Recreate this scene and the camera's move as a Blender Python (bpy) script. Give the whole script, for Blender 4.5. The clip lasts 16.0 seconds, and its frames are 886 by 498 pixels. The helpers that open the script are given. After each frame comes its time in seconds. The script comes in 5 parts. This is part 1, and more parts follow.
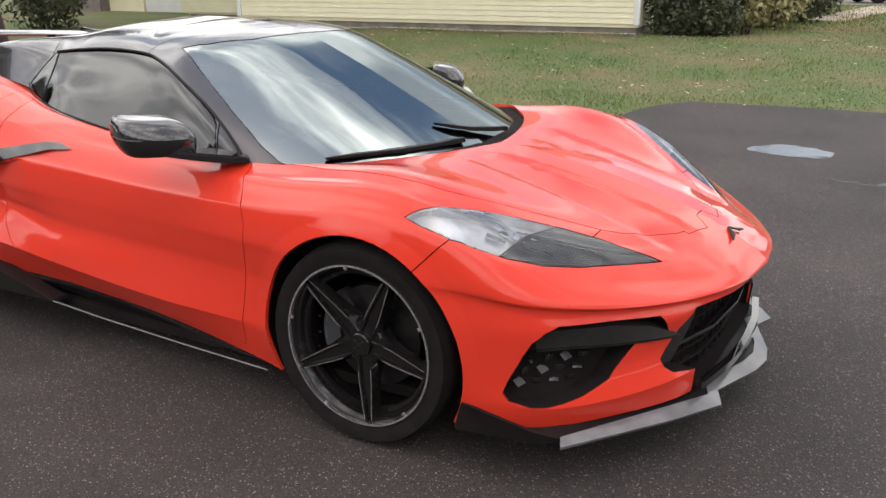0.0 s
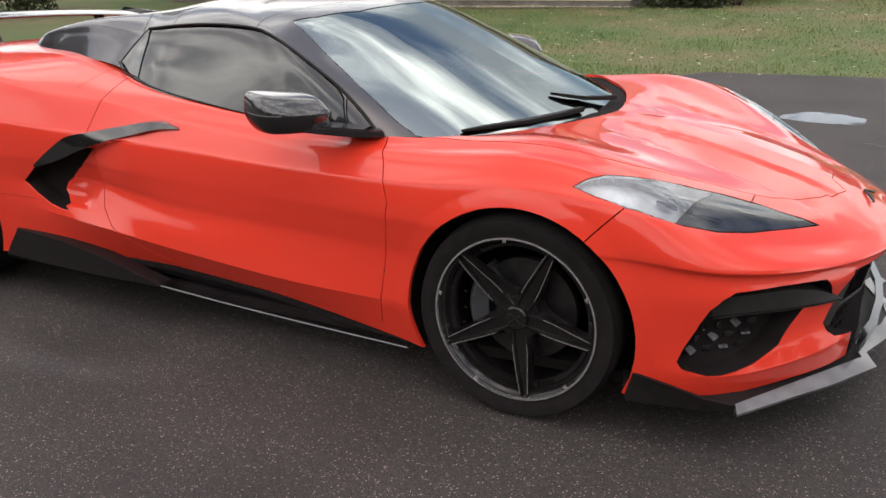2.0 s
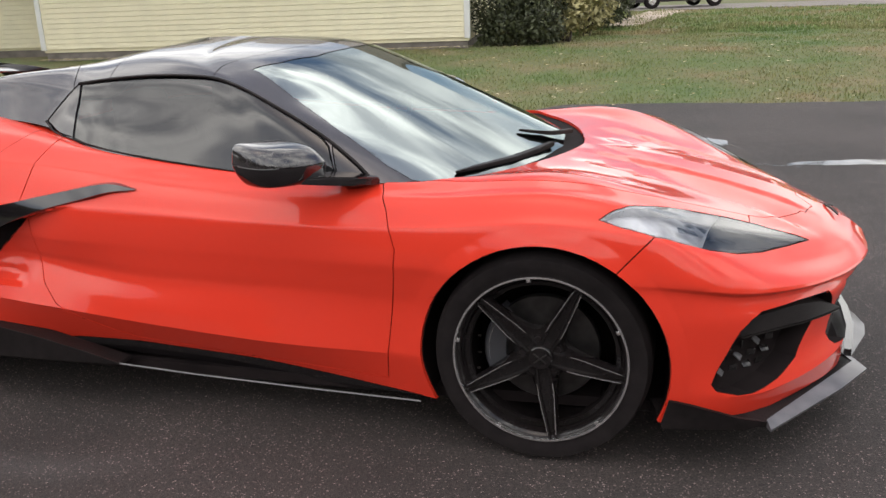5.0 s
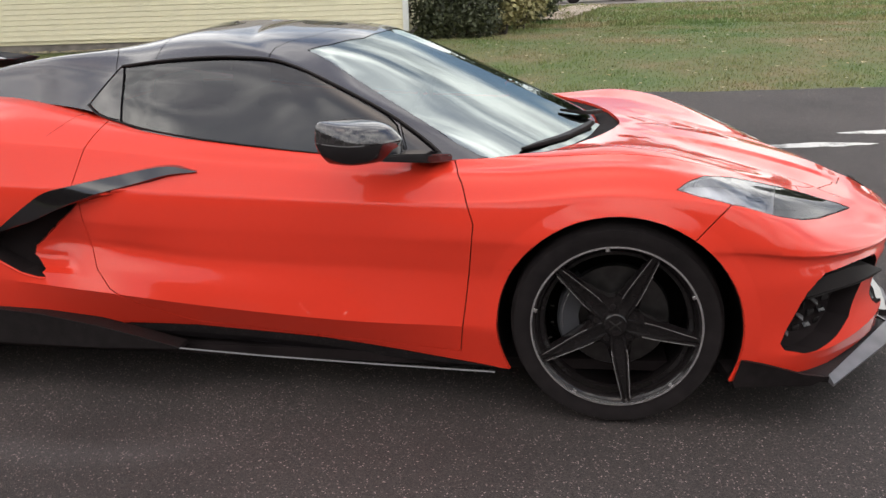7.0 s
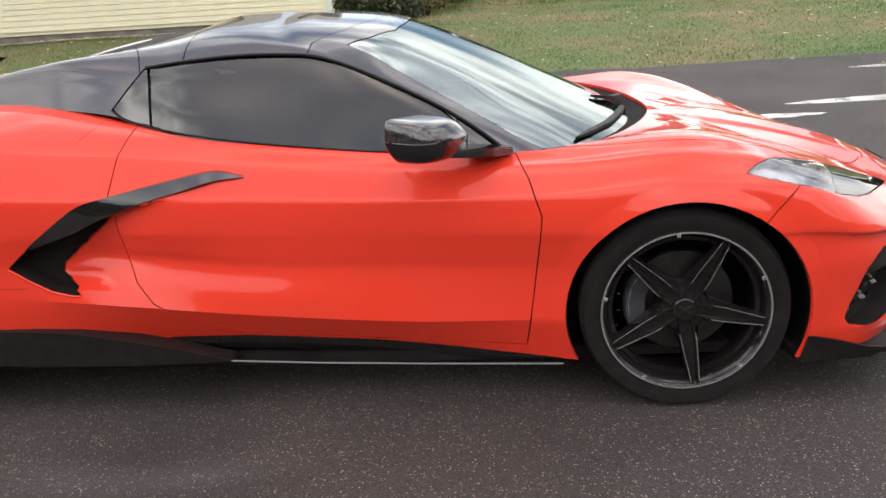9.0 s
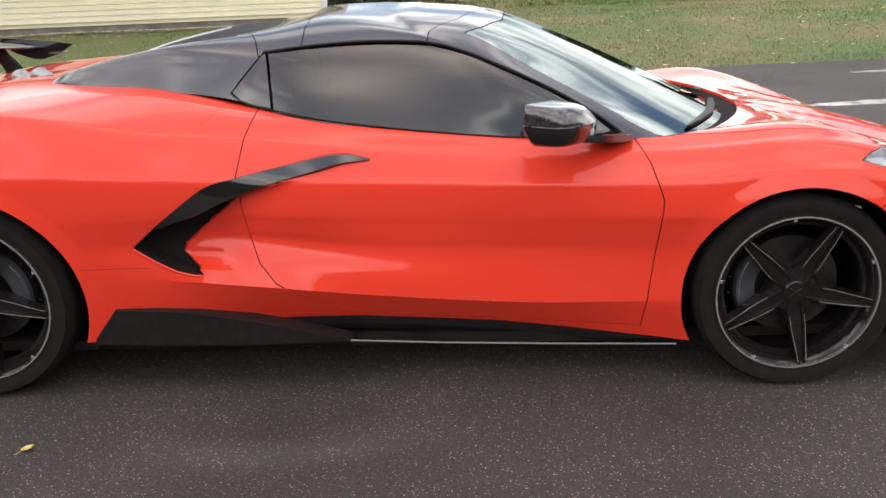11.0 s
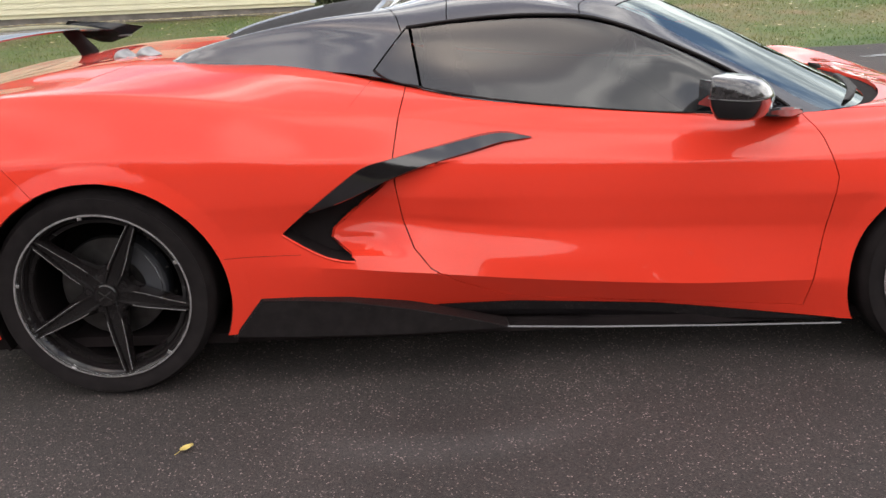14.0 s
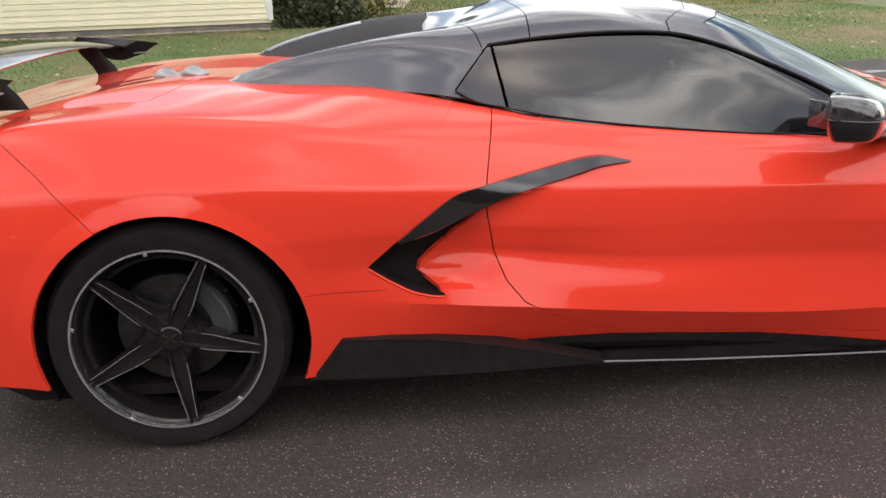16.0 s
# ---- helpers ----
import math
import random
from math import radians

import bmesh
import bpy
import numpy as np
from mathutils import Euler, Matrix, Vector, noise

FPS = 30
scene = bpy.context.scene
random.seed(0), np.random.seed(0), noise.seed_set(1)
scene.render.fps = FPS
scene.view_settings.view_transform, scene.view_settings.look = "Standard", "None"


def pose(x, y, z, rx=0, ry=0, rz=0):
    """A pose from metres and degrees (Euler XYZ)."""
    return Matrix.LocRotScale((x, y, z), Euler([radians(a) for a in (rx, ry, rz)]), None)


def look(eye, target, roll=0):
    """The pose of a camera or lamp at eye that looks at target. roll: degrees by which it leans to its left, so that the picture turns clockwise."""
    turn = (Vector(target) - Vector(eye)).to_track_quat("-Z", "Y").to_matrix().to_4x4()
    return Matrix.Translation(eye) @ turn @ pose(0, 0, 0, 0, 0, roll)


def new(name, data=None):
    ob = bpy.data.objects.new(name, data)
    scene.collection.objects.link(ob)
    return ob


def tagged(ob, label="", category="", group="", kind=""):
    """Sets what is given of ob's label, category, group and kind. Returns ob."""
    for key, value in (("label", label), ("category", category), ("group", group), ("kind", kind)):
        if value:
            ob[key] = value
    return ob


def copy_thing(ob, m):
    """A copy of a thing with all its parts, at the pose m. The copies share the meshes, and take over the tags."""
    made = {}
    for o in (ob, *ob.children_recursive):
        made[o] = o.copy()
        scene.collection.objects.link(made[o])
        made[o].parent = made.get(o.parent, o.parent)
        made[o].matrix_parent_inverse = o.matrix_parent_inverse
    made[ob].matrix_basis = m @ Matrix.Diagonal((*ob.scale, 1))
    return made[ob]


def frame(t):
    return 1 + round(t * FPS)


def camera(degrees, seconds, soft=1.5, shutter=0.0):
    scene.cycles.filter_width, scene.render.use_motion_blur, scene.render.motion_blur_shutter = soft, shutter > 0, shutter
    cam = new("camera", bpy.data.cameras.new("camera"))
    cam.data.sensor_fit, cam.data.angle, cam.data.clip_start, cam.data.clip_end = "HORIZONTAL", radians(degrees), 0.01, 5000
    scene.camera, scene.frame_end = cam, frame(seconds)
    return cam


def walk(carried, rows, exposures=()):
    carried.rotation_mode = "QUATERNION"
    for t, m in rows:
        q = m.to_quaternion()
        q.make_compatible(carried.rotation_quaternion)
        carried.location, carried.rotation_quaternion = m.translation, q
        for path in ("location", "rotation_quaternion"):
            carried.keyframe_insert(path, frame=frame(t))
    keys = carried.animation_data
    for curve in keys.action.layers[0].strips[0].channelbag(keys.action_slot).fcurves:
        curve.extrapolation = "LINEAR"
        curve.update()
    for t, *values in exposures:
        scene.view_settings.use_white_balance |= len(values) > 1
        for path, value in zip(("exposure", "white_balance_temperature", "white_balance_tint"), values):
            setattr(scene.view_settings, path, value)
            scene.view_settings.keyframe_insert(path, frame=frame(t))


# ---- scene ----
cam = camera(54.1, 16.0)
PATH = [
    (0, (2.807, -2.922, 1.424), (1.856, -1.272, 0.812), 0.1),
    (0.5, (2.701, -2.959, 1.41), (1.728, -1.319, 0.806), -0.1),
    (1, (2.555, -2.981, 1.391), (1.567, -1.356, 0.77), -1.2),
    (1.5, (2.421, -3.059, 1.383), (1.476, -1.418, 0.739), -1.1),
    (2, (2.297, -3.158, 1.39), (1.414, -1.488, 0.734), -0.9),
    (2.5, (2.224, -3.193, 1.389), (1.364, -1.502, 0.756), -0.7),
    (3, (2.147, -3.161, 1.393), (1.312, -1.447, 0.791), -1.2),
    (3.5, (2.041, -3.199, 1.393), (1.297, -1.435, 0.813), -1.3),
    (6, (1.55, -3.384, 1.383), (1.151, -1.514, 0.799), -2.3),
    (6.5, (1.427, -3.458, 1.376), (1.093, -1.575, 0.79), -2.0),
    (7, (1.302, -3.462, 1.361), (0.951, -1.584, 0.769), -1.9),
    (7.5, (1.179, -3.424, 1.376), (0.825, -1.556, 0.755), -2.8),
    (8, (1.078, -3.405, 1.388), (0.787, -1.537, 0.737), -2.7),
    (8.5, (0.958, -3.413, 1.403), (0.745, -1.536, 0.746), -2.9),
    (9, (0.821, -3.461, 1.411), (0.67, -1.573, 0.77), -3.2),
    (11.5, (0.217, -3.582, 1.377), (0.146, -1.687, 0.743), -1.9),
    (12, (0.114, -3.547, 1.334), (0.012, -1.646, 0.721), -2.5),
    (12.5, (0.023, -3.494, 1.332), (-0.095, -1.6, 0.701), -2.6),
    (13, (-0.081, -3.473, 1.332), (-0.163, -1.579, 0.694), -1.9),
    (13.5, (-0.208, -3.482, 1.344), (-0.234, -1.589, 0.699), -2.2),
    (14, (-0.316, -3.484, 1.347), (-0.299, -1.595, 0.69), -2.1),
    (14.5, (-0.419, -3.456, 1.339), (-0.354, -1.563, 0.695), -1.3),
    (15, (-0.524, -3.381, 1.344), (-0.422, -1.48, 0.731), -0.8),
    (15.5, (-0.617, -3.325, 1.345), (-0.497, -1.424, 0.736), -0.8),
    (16, (-0.769, -3.271, 1.345), (-0.609, -1.378, 0.72), -1.6),
]
LIGHTNESS = [(0, .54), (1.5, .44), (3.5, .49), (7, .44), (9, .71), (11.5, .70), (14, .72), (16, .69)]
walk(cam, [(t, look(eye, target, roll)) for t, eye, target, roll in PATH], [(t, stops, 6850, 10) for t, stops in LIGHTNESS])

# ---- light ----
world = bpy.data.worlds.new("sky")
scene.world = world
world.use_nodes = True


def build_sky():
    nt = world.node_tree
    nt.nodes.clear()
    out = nt.nodes.new("ShaderNodeOutputWorld")
    bg = nt.nodes.new("ShaderNodeBackground")
    sky = nt.nodes.new("ShaderNodeTexSky")
    sky.sky_type, sky.sun_disc = "NISHITA", False
    sky.sun_elevation, sky.sun_rotation = radians(73), radians(SUN_TURN)
    sky.air_density, sky.dust_density, sky.ozone_density = 1.0, 1.5, 1.2
    coord = nt.nodes.new("ShaderNodeTexCoord")
    squash = nt.nodes.new("ShaderNodeMapping")
    squash.inputs["Scale"].default_value = (1.2, 1.2, 2.2)
    squash.inputs["Location"].default_value = (3.5, 1.9, 3.4)
    cloud = nt.nodes.new("ShaderNodeTexNoise")
    cloud.inputs["Scale"].default_value = 1.7
    cloud.inputs["Detail"].default_value = 7
    cloud.inputs["Roughness"].default_value = 0.50
    ramp = nt.nodes.new("ShaderNodeValToRGB")
    ramp.color_ramp.elements[0].position, ramp.color_ramp.elements[1].position = 0.40, 0.66
    tone = nt.nodes.new("ShaderNodeTexNoise")
    tone.inputs["Scale"].default_value = 3.2
    tone.inputs["Detail"].default_value = 6
    grey = nt.nodes.new("ShaderNodeValToRGB")
    grey.color_ramp.elements[0].position, grey.color_ramp.elements[1].position = 0.34, 0.68
    grey.color_ramp.elements[0].color = (5.6, 6.0, 6.8, 1)
    grey.color_ramp.elements[1].color = (18.5, 18.7, 18.9, 1)
    ramp.color_ramp.interpolation = grey.color_ramp.interpolation = "EASE"
    # Thin cloud is brighter towards the veiled sun.
    facing = nt.nodes.new("ShaderNodeVectorMath")
    facing.operation = "DOT_PRODUCT"
    facing.inputs[1].default_value = SUN_FROM.normalized()
    glow = nt.nodes.new("ShaderNodeMapRange")
    glow.inputs["From Min"].default_value, glow.inputs["From Max"].default_value = 0.1, 1.0
    glow.inputs["To Min"].default_value, glow.inputs["To Max"].default_value = 0.72, 1.2
    lit = nt.nodes.new("ShaderNodeVectorMath")
    lit.operation = "SCALE"
    mix = nt.nodes.new("ShaderNodeMix")
    mix.data_type = "RGBA"
    link = nt.links.new
    link(coord.outputs["Generated"], squash.inputs["Vector"])
    link(squash.outputs["Vector"], cloud.inputs["Vector"])
    link(squash.outputs["Vector"], tone.inputs["Vector"])
    up = nt.nodes.new("ShaderNodeSeparateXYZ")
    haze = nt.nodes.new("ShaderNodeMapRange")
    haze.inputs["From Min"].default_value, haze.inputs["From Max"].default_value = 0.0, 0.75
    haze.inputs["To Min"].default_value, haze.inputs["To Max"].default_value = 0.22, 0.0
    cover = nt.nodes.new("ShaderNodeMath")
    link(coord.outputs["Generated"], up.inputs["Vector"])
    link(up.outputs["Z"], haze.inputs["Value"])
    link(cloud.outputs["Fac"], cover.inputs[0])
    link(haze.outputs["Result"], cover.inputs[1])
    link(cover.outputs["Value"], ramp.inputs["Fac"])
    link(tone.outputs["Fac"], grey.inputs["Fac"])
    link(ramp.outputs["Color"], mix.inputs["Factor"])
    link(sky.outputs["Color"], mix.inputs["A"])
    link(coord.outputs["Generated"], facing.inputs[0])
    link(facing.outputs["Value"], glow.inputs["Value"])
    link(grey.outputs["Color"], lit.inputs[0])
    link(glow.outputs["Result"], lit.inputs["Scale"])
    link(lit.outputs["Vector"], mix.inputs["B"])
    link(mix.outputs["Result"], bg.inputs["Color"])
    bg.inputs["Strength"].default_value = SKY
    link(bg.outputs["Background"], out.inputs["Surface"])


SKY, SUN_TURN, SUN_FROM = 0.128, 200.0, Vector((-1.2, -2.6, 10))
build_sky()
sun = new("sun", bpy.data.lights.new("sun", "SUN"))
sun.data.energy, sun.data.angle, sun.data.color = 0.75, radians(125), (1.0, 0.93, 0.85)
sun.matrix_world = look(SUN_FROM, (0, 0, 0))


# ---- materials ----
def mat(name, color, rough=0.5, metal=0.0, coat=0.0, vary=0.0, scale=8.0, bump=0.0, bscale=60.0, spec=0.5, coat_rough=0.03):
    m = bpy.data.materials.new(name)
    m.use_nodes = True
    nt = m.node_tree
    p = nt.nodes["Principled BSDF"]
    p.inputs["Base Color"].default_value = (*color, 1)
    p.inputs["Roughness"].default_value = rough
    p.inputs["Metallic"].default_value = metal
    p.inputs["Coat Weight"].default_value = coat
    p.inputs["Coat Roughness"].default_value = coat_rough
    p.inputs["Specular IOR Level"].default_value = spec
    link = nt.links.new
    coord = nt.nodes.new("ShaderNodeTexCoord")
    if vary:
        n = nt.nodes.new("ShaderNodeTexNoise")
        n.inputs["Scale"].default_value, n.inputs["Detail"].default_value = scale, 6
        link(coord.outputs["Object"], n.inputs["Vector"])
        r = nt.nodes.new("ShaderNodeValToRGB")
        r.color_ramp.elements[0].position, r.color_ramp.elements[1].position = 0.3, 0.7
        r.color_ramp.elements[0].color = (*[c * (1 - vary) for c in color], 1)
        r.color_ramp.elements[1].color = (*[min(1, c * (1 + vary)) for c in color], 1)
        link(n.outputs["Fac"], r.inputs["Fac"])
        link(r.outputs["Color"], p.inputs["Base Color"])
        k = nt.nodes.new("ShaderNodeMapRange")
        k.inputs["To Min"].default_value, k.inputs["To Max"].default_value = max(0.02, rough * 0.8), min(1, rough * 1.25)
        link(n.outputs["Fac"], k.inputs["Value"])
        link(k.outputs["Result"], p.inputs["Roughness"])
    if bump:
        n = nt.nodes.new("ShaderNodeTexNoise")
        n.inputs["Scale"].default_value, n.inputs["Detail"].default_value = bscale, 4
        link(coord.outputs["Object"], n.inputs["Vector"])
        b = nt.nodes.new("ShaderNodeBump")
        b.inputs["Strength"].default_value, b.inputs["Distance"].default_value = bump, 0.01
        link(n.outputs["Fac"], b.inputs["Height"])
        link(b.outputs["Normal"], p.inputs["Normal"])
    return m


def glass_mat(name, tint, rough=0.0, sheen=(1, 1, 1), spec=0.5):
    """Tinted sheet glass: a clear, coloured view through it and a mirror-like skin."""
    m = bpy.data.materials.new(name)
    m.use_nodes = True
    nt = m.node_tree
    nt.nodes.clear()
    out = nt.nodes.new("ShaderNodeOutputMaterial")
    clear = nt.nodes.new("ShaderNodeBsdfTransparent")
    clear.inputs["Color"].default_value = (*tint, 1)
    skin = nt.nodes.new("ShaderNodeBsdfGlossy")
    skin.inputs["Color"].default_value = (*sheen, 1)
    skin.inputs["Roughness"].default_value = rough
    fres = nt.nodes.new("ShaderNodeFresnel")
    fres.inputs["IOR"].default_value = spec
    mix = nt.nodes.new("ShaderNodeMixShader")
    nt.links.new(fres.outputs["Fac"], mix.inputs["Fac"])
    nt.links.new(clear.outputs["BSDF"], mix.inputs[1])
    nt.links.new(skin.outputs["BSDF"], mix.inputs[2])
    nt.links.new(mix.outputs["Shader"], out.inputs["Surface"])
    return m


PAINT = mat("orange_red_paint", (0.76, 0.044, 0.022), rough=0.42, coat=1.0, vary=0.02, scale=600, spec=0.12, coat_rough=0.012)
CARBON = mat("dark_metallic_paint", (0.045, 0.043, 0.050), rough=0.24, metal=0.45, coat=1.0, vary=0.15, scale=900)
GLOSS = mat("gloss_black", (0.012, 0.010, 0.011), rough=0.10, coat=0.8, vary=0.2, scale=40)
WHEEL = mat("black_wheel_paint", (0.012, 0.010, 0.010), rough=0.06, spec=0.4, vary=0.2, scale=40)
MIRROR_CAP = mat("dark_patterned_cap", (0.030, 0.026, 0.027), rough=0.16, coat=1.0, vary=0.45, scale=90)
MIRROR = mat("dark_mirror_glass", (0.12, 0.12, 0.13), rough=0.03, metal=0.9, vary=0.1)
BLACK = mat("black_plastic", (0.014, 0.011, 0.011), rough=0.5, spec=0.18, vary=0.3, scale=30, bump=0.1, bscale=400)
VOID = mat("dark_inner_shell", (0.016, 0.012, 0.012), rough=0.9, spec=0.08, vary=0.3)
RUBBER = mat("tyre_rubber", (0.016, 0.013, 0.013), rough=0.9, spec=0.1, vary=0.25, scale=20, bump=0.15, bscale=200)
TREAD = mat("tyre_side_ring", (0.035, 0.033, 0.033), rough=0.55, vary=0.2, scale=20)
RIMLIP = mat("machined_rim_edge", (0.75, 0.73, 0.73), rough=0.22, metal=0.9, vary=0.15, scale=60)
STEEL = mat("brake_disc_steel", (0.07, 0.064, 0.062), rough=0.4, metal=0.9, vary=0.2, scale=30)
LOUVRE = mat("louvre_grey", (0.018, 0.016, 0.016), rough=0.1, vary=0.2, scale=40)
CALIPER = mat("grey_caliper", (0.05, 0.05, 0.055), rough=0.35, coat=0.4, vary=0.1)
SILVER = mat("silver_edge_strip", (0.13, 0.125, 0.125), rough=0.35, metal=0.5, vary=0.1, scale=25)
# Grey that paints sky sheen on the black splitter lip and some louvres.
SHEEN_GREY = mat("painted_sheen_grey", (0.125, 0.12, 0.125), rough=0.35, coat=0.4, vary=0.3, scale=12)
VENT = mat("dull_silver_vent", (0.30, 0.30, 0.30), rough=0.35, metal=0.7, vary=0.3, scale=20)
CHROME = mat("lamp_reflector", (0.7, 0.72, 0.75), rough=0.15, metal=1.0, vary=0.1, scale=30)
LAMPGREY = mat("lamp_housing", (0.70, 0.70, 0.73), rough=0.3, metal=0.15, vary=0.45, scale=9)
SEAT = mat("dark_cabin_trim", (0.02, 0.02, 0.022), rough=0.7, vary=0.3)
PALE = mat("pale_dashboard_paper", (0.5, 0.5, 0.45), rough=0.8, vary=0.1)
SIDE_GLASS = glass_mat("dark_tinted_glass", (0.08, 0.08, 0.09), spec=1.68)
SCREEN_GLASS = glass_mat("windscreen_glass", (0.45, 0.52, 0.52), sheen=(0.88, 0.98, 0.97), spec=3.9)
LAMP_GLASS = glass_mat("lamp_lens_glass", (0.9, 0.91, 0.93), spec=1.62)
SHROUD = mat("dark_lamp_shroud", (0.075, 0.073, 0.077), rough=0.6, spec=0.1, vary=0.6, scale=14)


PAINT.node_tree.nodes["Principled BSDF"].inputs["Coat IOR"].default_value = 1.40


# ---- mesh helpers ----
def obj(name, verts, faces, material, parent=None, label="", smooth=True):
    me = bpy.data.meshes.new(name)
    me.from_pydata([tuple(v) for v in verts], [], [tuple(f) for f in faces])
    me.materials.append(material)
    if smooth:
        me.polygons.foreach_set("use_smooth", [True] * len(me.polygons))
    me.update()
    ob = new(name, me)
    if parent:
        ob.parent = parent
    if label:
        ob["label"] = label
    return ob


def part(name, bm, material, parent=None, label="", smooth=30):
    """Links a bmesh as one mesh object. smooth: the angle in degrees under which edges are smoothed."""
    bmesh.ops.recalc_face_normals(bm, faces=bm.faces)
    me = bpy.data.meshes.new(name)
    for f in bm.faces:
        f.smooth = smooth > 0
    for e in bm.edges:
        if len(e.link_faces) == 2 and e.calc_face_angle(0) > radians(smooth):
            e.smooth = False
    bm.to_mesh(me)
    bm.free()
    me.materials.append(material)
    ob = new(name, me)
    if parent:
        ob.parent = parent
    if label:
        ob["label"] = label
    return ob


def box(bm, lo, hi, bevel=0.0):
    r = bmesh.ops.create_cube(bm, size=1)
    for v in r["verts"]:
        v.co = Vector([(a + b) / 2 + c * (b - a) for a, b, c in zip(lo, hi, v.co)])
    if bevel:
        es = list({e for v in r["verts"] for e in v.link_edges})
        bmesh.ops.bevel(bm, geom=es, offset=bevel, segments=2, affect="EDGES", profile=0.5)
    return bm


def ring_solid(bm, profile, n=64, arc=(0.0, 360.0)):
    """Turns a closed profile of (radius, across) about the wheel's axle, which is y."""
    full = abs(arc[1] - arc[0]) > 359.9
    k = n if full else n + 1
    rows = []
    for i in range(k):
        a = radians(arc[0] + (arc[1] - arc[0]) * i / n)
        rows.append([bm.verts.new((r * math.cos(a), y, r * math.sin(a))) for r, y in profile])
    m = len(profile)
    for i in range(n):
        a, b = rows[i], rows[(i + 1) % k]
        for j in range(m):
            bm.faces.new((a[j], a[(j + 1) % m], b[(j + 1) % m], b[j]))
    if not full:
        bm.faces.new(rows[0])
        bm.faces.new(rows[-1])
    return bm


def bar(bm, pts, widths, thick, up=(0, 0, 1)):
    """A solid strip along pts with half-widths across and thickness along up."""
    pts, up = [Vector(p) for p in pts], Vector(up).normalized()
    rows = []
    for i, p in enumerate(pts):
        d = (pts[min(i + 1, len(pts) - 1)] - pts[max(i - 1, 0)]).normalized()
        s = d.cross(up).normalized()
        u = s.cross(d).normalized()
        w, t = widths[i] if isinstance(widths, (list, tuple)) else widths, thick[i] if isinstance(thick, (list, tuple)) else thick
        rows.append([bm.verts.new(p + s * a * w + u * b * t) for a, b in ((-1, -1), (1, -1), (1, 1), (-1, 1))])
    for a, b in zip(rows, rows[1:]):
        for j in range(4):
            bm.faces.new((a[j], a[(j + 1) % 4], b[(j + 1) % 4], b[j]))
    bm.faces.new(rows[0])
    bm.faces.new(rows[-1])
    return bm


def tube(bm, pts, radius, n=6):
    pts = [Vector(p) for p in pts]
    rows = []
    for i, p in enumerate(pts):
        d = (pts[min(i + 1, len(pts) - 1)] - pts[max(i - 1, 0)]).normalized()
        s = d.cross(Vector((0.13, 0.21, 1))).normalized()
        u = s.cross(d)
        r = radius[i] if isinstance(radius, (list, tuple)) else radius
        rows.append([bm.verts.new(p + r * (s * math.cos(2 * math.pi * k / n) + u * math.sin(2 * math.pi * k / n))) for k in range(n)])
    for a, b in zip(rows, rows[1:]):
        for j in range(n):
            bm.faces.new((a[j], a[(j + 1) % n], b[(j + 1) % n], b[j]))
    bm.faces.new(rows[0])
    bm.faces.new(rows[-1])
    return bm


def slab(bm, poly, axes, lo, hi):
    """A flat plate: the outline poly in two axes, from lo to hi along the third."""
    third = 3 - sum(axes)
    rows = []
    for h in (lo, hi):
        row = []
        for a, b in poly:
            c = [0, 0, 0]
            c[axes[0]], c[axes[1]], c[third] = a, b, h
            row.append(bm.verts.new(c))
        rows.append(row)
    n = len(poly)
    for j in range(n):
        bm.faces.new((rows[0][j], rows[0][(j + 1) % n], rows[1][(j + 1) % n], rows[1][j]))
    bm.faces.new(rows[0])
    bm.faces.new(rows[1])
    return bm


def spline(points, n):
    """A smooth curve through the points, n steps to each span, with no overshoot from uneven spacing."""
    p = np.array(points, float)
    gap = np.maximum(np.sqrt(np.linalg.norm(np.diff(p, axis=0), axis=1)), 1e-4)
    m = np.zeros_like(p)
    slope = np.diff(p, axis=0) / gap[:, None]
    m[0], m[-1] = slope[0], slope[-1]
    m[1:-1] = (slope[:-1] * gap[1:, None] + slope[1:] * gap[:-1, None]) / (gap[1:] + gap[:-1])[:, None]
    out = []
    for i in range(len(p) - 1):
        for t in np.arange(n) / n:
            a, b = m[i] * gap[i], m[i + 1] * gap[i]
            out.append((2 * t**3 - 3 * t**2 + 1) * p[i] + (t**3 - 2 * t**2 + t) * a + (3 * t**2 - 2 * t**3) * p[i + 1] + (t**3 - t**2) * b)
    out.append(p[-1])
    return np.array(out)


def loft(guides, nu, nv):
    rows = [spline(g, nu) for g in guides]
    return np.array([spline([r[i] for r in rows], nv) for i in range(len(rows[0]))])


def inside(a, b, poly):
    hit = False
    for (x0, y0), (x1, y1) in zip(poly, poly[1:] + poly[:1]):
        if (y0 > b) != (y1 > b) and a < (x1 - x0) * (b - y0) / (y1 - y0) + x0:
            hit = not hit
    return hit


def ellipse(ca, cb, ra, rb, n=48):
    return [(ca + ra * math.cos(2 * math.pi * k / n), cb + rb * math.sin(2 * math.pi * k / n)) for k in range(n)]


def smooth_loop(pts, n=4):
    """A closed smooth outline through the points."""
    p = list(pts)
    s = spline([(*q, 0) for q in p[-2:] + p + p[:3]], n)
    return [(float(a), float(b)) for a, b, _ in s[2 * n : (2 + len(p)) * n]]


